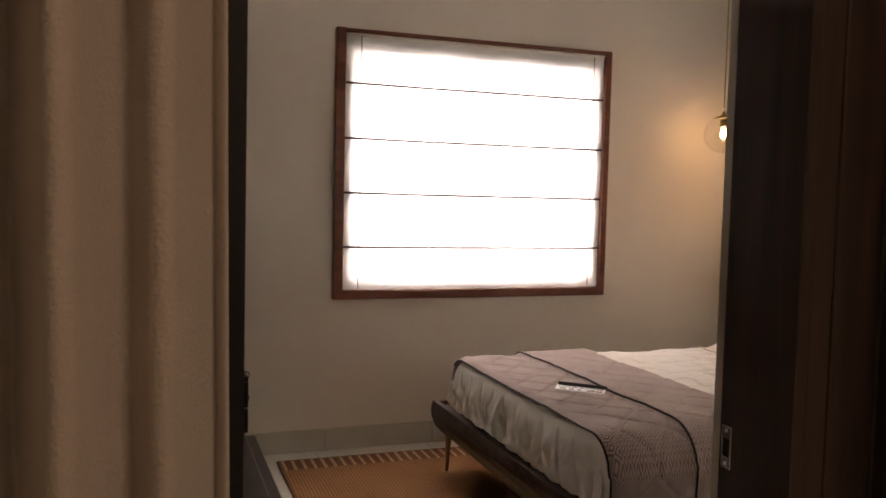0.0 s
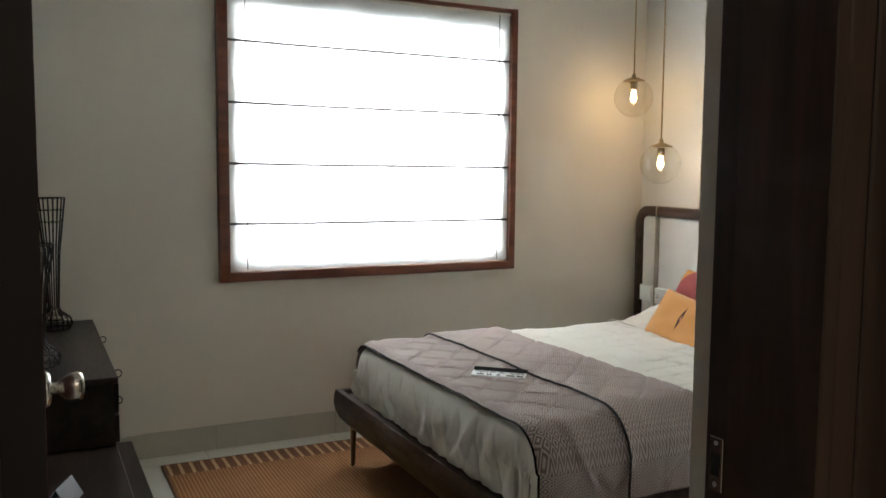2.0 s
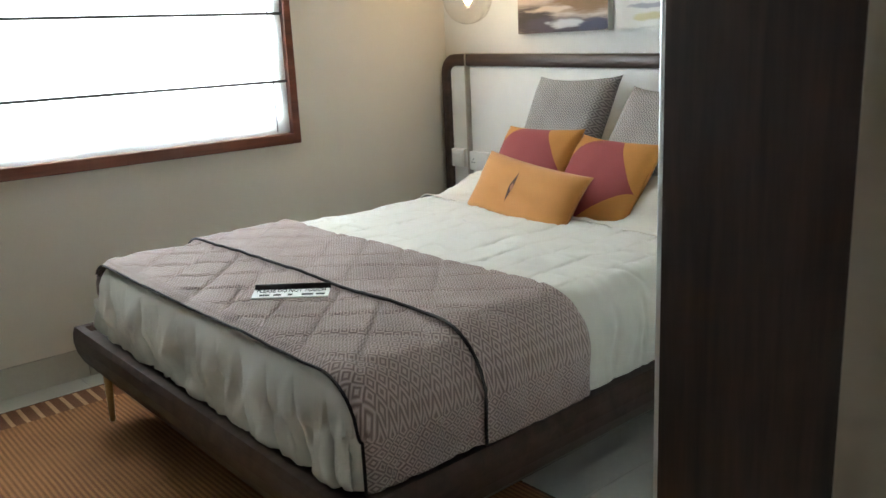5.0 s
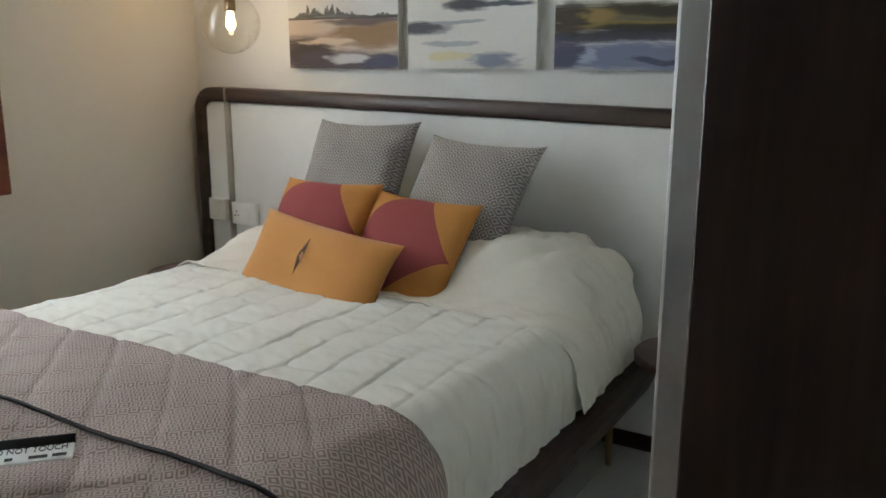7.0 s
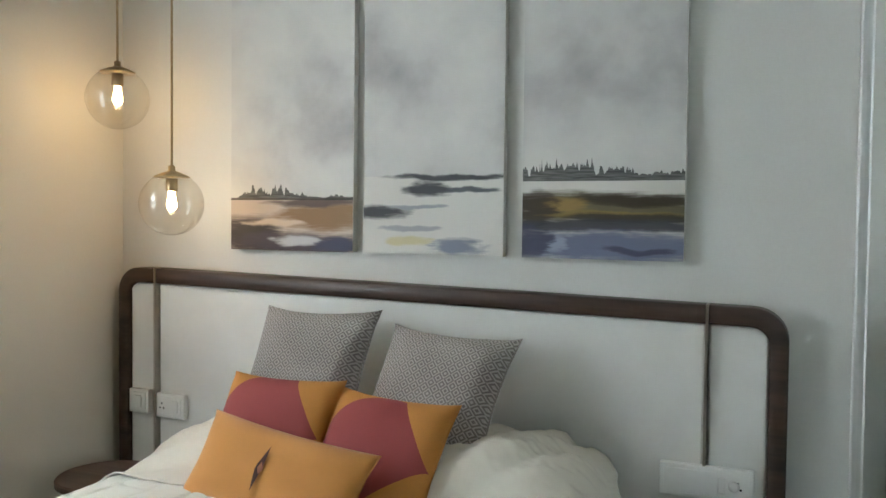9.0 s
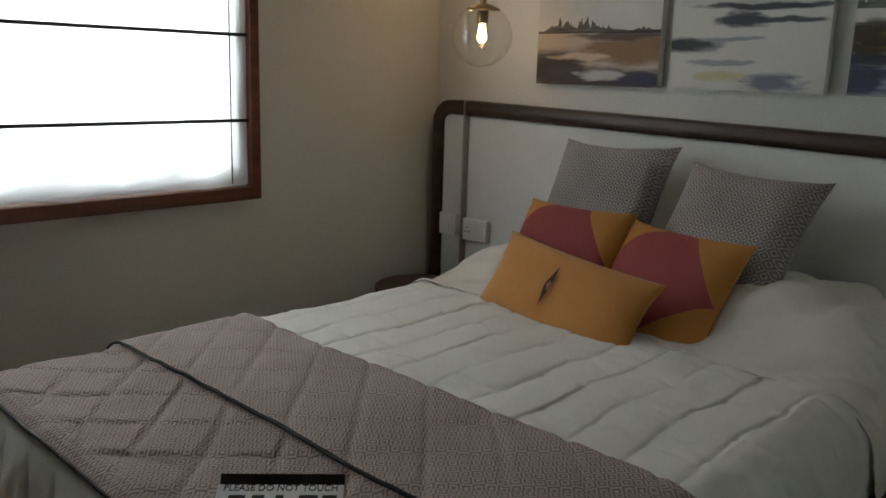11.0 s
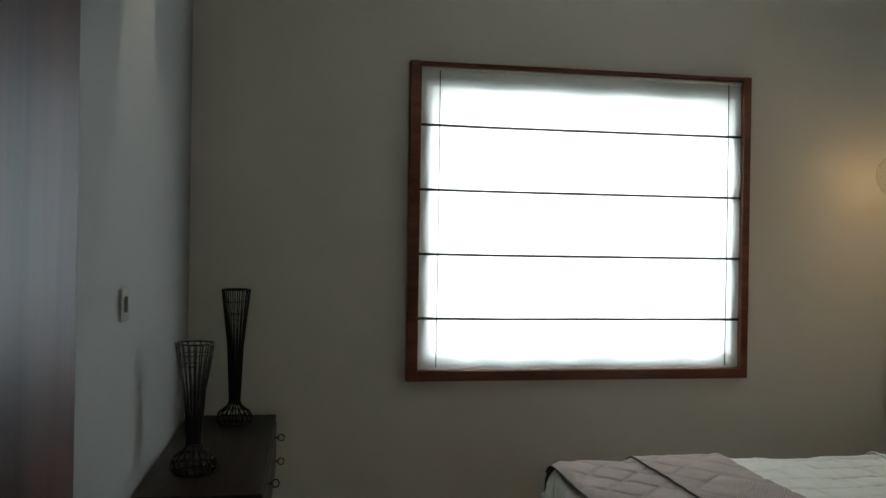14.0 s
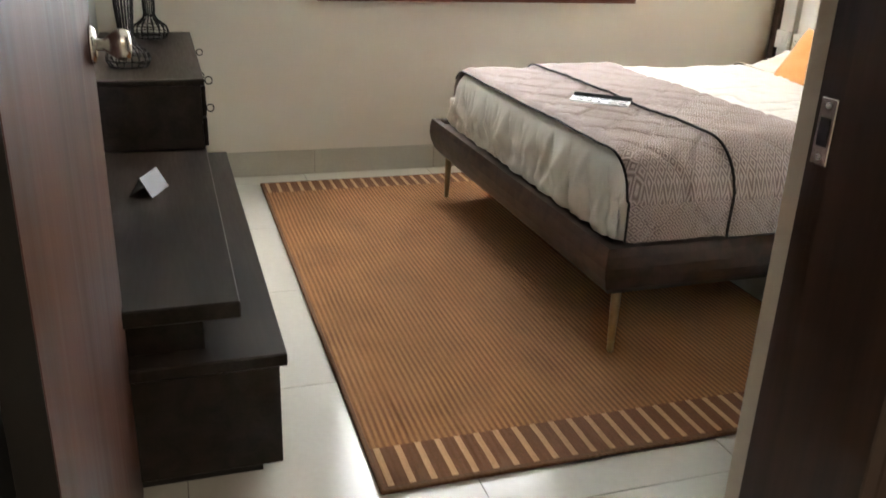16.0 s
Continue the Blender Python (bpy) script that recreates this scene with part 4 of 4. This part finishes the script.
# ---- ceiling fan and fittings ----
def ceiling_fan():
    f = thing("ceiling_fan", "white three-bladed ceiling fan at rest", "ceiling fan", (1.735, 3.250, 2.545))
    part("motor", lathe([(0.020, 0.0), (0.085, 0.004), (0.105, 0.020), (0.108, 0.055), (0.080, 0.085), (0.030, 0.100)], 40), M_FAN, f, "", True)
    part("trim_ring", lathe([(0.104, 0.030), (0.1105, 0.034), (0.1105, 0.044), (0.104, 0.048)], 40), M_ALU, f, "chromed ring", True)
    part("rod", lathe([(0.011, 0.09), (0.011, 0.29)], 16), M_FAN, f, "", True)
    part("canopy", lathe([(0.02, 0.26), (0.055, 0.30), (0.062, H - 2.545)], 32), M_FAN, f, "", True)
    for k in range(3):
        bm = sheet(14, 4, lambda a, b: (0.14 + a * 0.46, (b - 0.5) * (0.105 + 0.035 * math.sin(a * 2.6)), 0.016 + 0.008 * (b - 0.5)))
        bl = part("blade", bm, M_FAN, f, "", True)
        bl.matrix_basis = pose(0, 0, 0, 0, 0, 139 + 120 * k)
        bl.modifiers.new("thickness", "SOLIDIFY").thickness = 0.005
        part("blade_iron", box(0.085, 0.20, -0.018, 0.018, 0.020, 0.026, 0.002), M_FAN, bl)


ceiling_fan()
det = thing("smoke_detector", "small white sprinkler head on the ceiling", "detector", (2.75, 4.185, H))
part("head", lathe([(0.012, -0.030), (0.020, -0.026), (0.010, -0.012), (0.030, -0.006), (0.030, 0.0)], 24), M_FAN, det, "", True)
for x, y in ((0.06, 3.48),):
    d = thing("downlight", "small lit recessed ceiling downlight", "downlight", (x, y, H))
    part("trim", lathe([(0.036, -0.004), (0.048, -0.006), (0.050, 0.0), (0.036, 0.0)], 28, closed=False), M_FAN, d, "", True)
    part("lens", lathe([(0.035, -0.003), (0.035, -0.001)], 28), M_DOWNLIGHT, d)
d = thing("hall_ceiling_light", "small square hall ceiling light", "ceiling light", (0.5, -0.5, H))
part("tray", box(-0.17, 0.17, -0.17, 0.17, -0.06, 0, 0.004), M_FAN, d)
part("diffuser", box(-0.15, 0.15, -0.15, 0.15, -0.066, -0.061), M_DOWNLIGHT, d)

sw = thing("wall_switch", "slim dark switch plate on the side wall", "switch", (XL, 3.25, 1.243))
part("plate", box(0.0, 0.012, -0.045, 0.045, 0, 0.095, 0.003), M_STEEL, sw)
part("rocker", box(0.0115, 0.016, -0.012, 0.012, 0.025, 0.070, 0.002), M_DARK, sw)

# ---- wardrobe with mirrored sliding doors ----
ward = thing("wardrobe", "dark wenge wardrobe with mirrored sliding doors in aluminium", "wardrobe")
part("end_panel", box(1.560, 1.6035, YN + 0.002, 1.885, 0.012, 2.60, 0.002), M_WENGE, ward)
part("back", box(1.6045, XR - 0.002, YN + 0.002, YN + 0.020, 0.012, 2.60), M_WENGE, ward)
part("top", box(1.6045, XR - 0.002, YN + 0.020, 1.830, 2.57, 2.60), M_WENGE, ward)
part("plinth", box(1.6045, XR - 0.002, YN + 0.030, 1.820, 0.0, 0.06), M_WENGE, ward)
part("side_panel", box(XR - 0.024, XR - 0.002, YN + 0.020, 1.830, 0.06, 2.57), M_WENGE, ward)
part("track", box(1.6045, XR - 0.002, 1.831, 1.930, 2.54, 2.60, 0.002), M_ALU, ward)
part("track", box(1.6045, XR - 0.002, 1.832, 1.928, 0.012, 0.030, 0.002), M_ALU, ward)
for x0, x1, y in ((1.605, 2.72, 1.915), (2.64, XR - 0.004, 1.868)):
    d = part("sliding_door", box(x0 + 0.028, x1 - 0.028, y - 0.010, y - 0.002, 0.060, 2.500), M_MIRROR, ward, "mirrored sliding door")
    for a, b in ((x0, x0 + 0.030), (x1 - 0.030, x1)):
        part("stile", box(a, b, y - 0.024, y + 0.010, 0.032, 2.535, 0.004, 2), M_ALU, d)
    for z0, z1 in ((0.032, 0.062), (2.498, 2.535)):
        part("rail", box(x0 + 0.030, x1 - 0.030, y - 0.012, y + 0.004, z0, z1, 0.002), M_ALU, d)

# ---- media console, drawers and vases ----
bench = thing("media_console", "long low espresso console stepped in two levels", "console")
part("body", box(XL + 0.006, 0.372, 2.155, 3.840, 0.045, 0.298, 0.002), M_CONSOLE, bench)
part("plinth", box(XL + 0.02, 0.330, 2.20, 3.80, 0.0, 0.045), M_DARK, bench)
part("top", box(XL + 0.004, 0.388, 2.140, 3.860, 0.299, 0.330, 0.003), M_CONSOLE, bench)
part("upper_shelf", box(XL + 0.004, 0.295, 2.130, YF - 0.025, 0.430, 0.468, 0.003), M_CONSOLE, bench)
for y in (2.20, 3.30):
    part("riser", box(XL + 0.01, 0.22, y, y + 0.04, 0.331, 0.429, 0.002), M_CONSOLE, bench)
part("riser", box(XL + 0.01, 0.22, 4.48, 4.52, 0.0, 0.429, 0.002), M_CONSOLE, bench)

chest = thing("drawer_chest", "black four-drawer chest with small ring pulls", "chest of drawers")
part("carcass", box(XL + 0.01, 0.290, 3.385, YF - 0.03, 0.469, 0.682, 0.002), M_CONSOLE, chest)
part("top", box(XL + 0.006, 0.302, 3.375, YF - 0.026, 0.683, 0.704, 0.003), M_CONSOLE, chest)
for y0, y1 in ((3.40, 3.985), (3.995, 4.575)):
    for z0, z1 in ((0.474, 0.568), (0.576, 0.676)):
        dr = part("drawer_front", box(0.291, 0.305, y0, y1, z0, z1, 0.002), M_CONSOLE, chest)
        cy, cz = (3.72 if y0 < 3.9 else 4.42), z0 + 0.062
        ring = [(0.318 + 0.013 * (1 + math.cos(a)), cy + 0.004 * math.sin(a), cz + 0.013 * math.sin(a)) for a in [2 * math.pi * k / 16 for k in range(16)]]
        part("ring_pull", tube(ring, 0.0026, 6, loop=True), M_BLACK_METAL, dr, "black ring pull", True)
        part("pull_stem", tube([(0.304, cy, cz), (0.320, cy, cz)], 0.0034, 8), M_BLACK_METAL, dr)


def wire_vase(x, y, height, r_top):
    v = thing("wire_vase", "black iron wire vase flaring above a rounded cage base", "vase", (x, y, 0.705), group="wire vases")
    prof = [(0.062, 0.003), (0.075, 0.025), (0.066, 0.052), (0.030, 0.080), (0.022, 0.100), (r_top * 0.55, 0.10 + (height - 0.10) * 0.5), (r_top, height)]
    for k in range(18):
        a = 2 * math.pi * k / 18
        part("wire", tube([(r * math.cos(a), r * math.sin(a), z) for r, z in prof], 0.0028, 5), M_BLACK_METAL, v, "", True)
    for r, z, t in ((0.062, 0.003, 0.003), (0.075, 0.025, 0.0024), (0.066, 0.052, 0.0024), (0.024, 0.092, 0.003), (r_top * 0.80, 0.10 + (height - 0.10) * 0.78, 0.0016), (r_top * 0.9, 0.10 + (height - 0.10) * 0.89, 0.0016), (r_top, height, 0.0034)):
        part("hoop", tube([(r * math.cos(2 * math.pi * k / 28), r * math.sin(2 * math.pi * k / 28), z) for k in range(28)], t, 6, loop=True), M_BLACK_METAL, v, "", True)


wire_vase(0.065, 3.640, 0.430, 0.062)
wire_vase(0.135, 4.390, 0.570, 0.058)


def tent_card(name, label, at, turn, length, high, mat):
    t = thing(name, label, "sign", at, (0, 0, turn))
    for sgn in (1, -1):
        bm = bmesh.new()
        vs = [bm.verts.new(c) for c in ((-length / 2, sgn * high * 0.6, 0), (length / 2, sgn * high * 0.6, 0), (length / 2, 0, high), (-length / 2, 0, high))]
        bm.faces.new(vs)
        p = part("panel", bm, mat, t)
        p.modifiers.new("thickness", "SOLIDIFY").thickness = 0.002
    return t


tent_card("acrylic_sign", "small frosted acrylic tent sign on the console", (0.115, 2.93, 0.469), 68, 0.12, 0.055, M_ACRYLIC)

# ---- sign on the bed ----
M_SIGN = material("white_sign_card", (0.88, 0.88, 0.87), 0.30, vary=0.02, bump=0.0)
M_INK = material("black_sign_ink", (0.010, 0.010, 0.011), 0.3, vary=0.02, bump=0.0)
sign = thing("bed_sign", "black and white do-not-touch sign lying on the throw", "sign", (1.549, 2.979, 0.672), (0, 0, -43))
part("card", box(-0.098, 0.098, -0.042, -0.002, 0.000, 0.004, 0.001), M_SIGN, sign, "white lower strip")
card = bpy.data.objects["card"]
card.matrix_basis = pose(0, 0, 0.004, 13, 0, 0) @ pose(0, 0, 0.008)
bk = part("back_panel", box(-0.098, 0.098, 0.0, 0.003, 0.0, 0.018, 0.001), M_INK, sign, "black upright strip")
bk.matrix_basis = pose(0, 0, 0.011, -35, 0, 0)


def words(text, size, x, y, z, mat, parent, width):
    cu = bpy.data.curves.new("lettering", "FONT")
    cu.body, cu.size, cu.align_x, cu.extrude = text, size, "CENTER", 0.0004
    tmp = bpy.data.objects.new("lettering", cu)
    scene.collection.objects.link(tmp)
    me = bpy.data.meshes.new_from_object(tmp.evaluated_get(bpy.context.evaluated_depsgraph_get()))
    bpy.data.objects.remove(tmp)
    xs = [v.co.x for v in me.vertices]
    me.transform(Matrix.Diagonal((width / (max(xs) - min(xs)), 1, 1, 1)))
    me.materials.clear()
    me.materials.append(mat)
    ob = new("lettering", me)
    ob.parent = parent
    ob.matrix_basis = pose(x, y, z)
    return ob


words("PLEASE DO NOT TOUCH", 0.020, 0, -0.0175, 0.0046, M_INK, card, 0.176)
for k, w in enumerate((0.030, 0.022, 0.014, 0.034, 0.026)):
    x = -0.078 + k * 0.036
    part("text_bar", box(x, x + w * 0.85, -0.0350, -0.0275, 0.0041, 0.0048), M_INK, card)

# ---- rug ----
rug = thing("rug", "ribbed jute rug in brown and tan with barred ends", "rug", (1.340, 3.240, 0))
part("rug_body", box(-0.770, 0.770, -1.210, 1.210, 0.001, 0.013, 0.005, 2), M_RUG, rug)

# ---- skirting and floor tiles ----
P, G = 0.645, 0.0022
skirt = thing("baseboard", "grey tile skirting along the window wall", "baseboard", kind="structure")
x = 0.860 - 2 * 0.63
while x < XR - 0.1:
    a, b = max(x, XL), min(x + 0.63, 3.44)
    if b - a > 0.02:
        part("tile", box(a + 0.0012, b - 0.0012, YF - 0.014, YF - 0.001, 0.0, 0.122, 0.0015), M_SKIRT, skirt)
    x += 0.63
y = 1.905 - P
while y < YF - 0.05:
    a, b = max(y, YN), min(y + P, YF - 0.016)
    part("tile", box(XL + 0.001, XL + 0.004, a + 0.0012, b - 0.0012, 0.0, 0.122), M_SKIRT, skirt)
    y += P

floor_ob = bpy.data.objects["floor"]
full = mesh_of(box(0, P - G, 0, P - G, -0.006, 0.0, 0.0008), "tile", M_TILE)
for i in range(-5, 5):
    for j in range(-6, 6):
        x, y = 1.45 + i * P, 1.905 + j * P
        if x > XR or y > YF or x + P < -1.25 or y + P < -1.25:
            continue
        t = new("tile", full)
        t.parent = floor_ob
        t.matrix_basis = pose(x + G / 2, y + G / 2, 0)
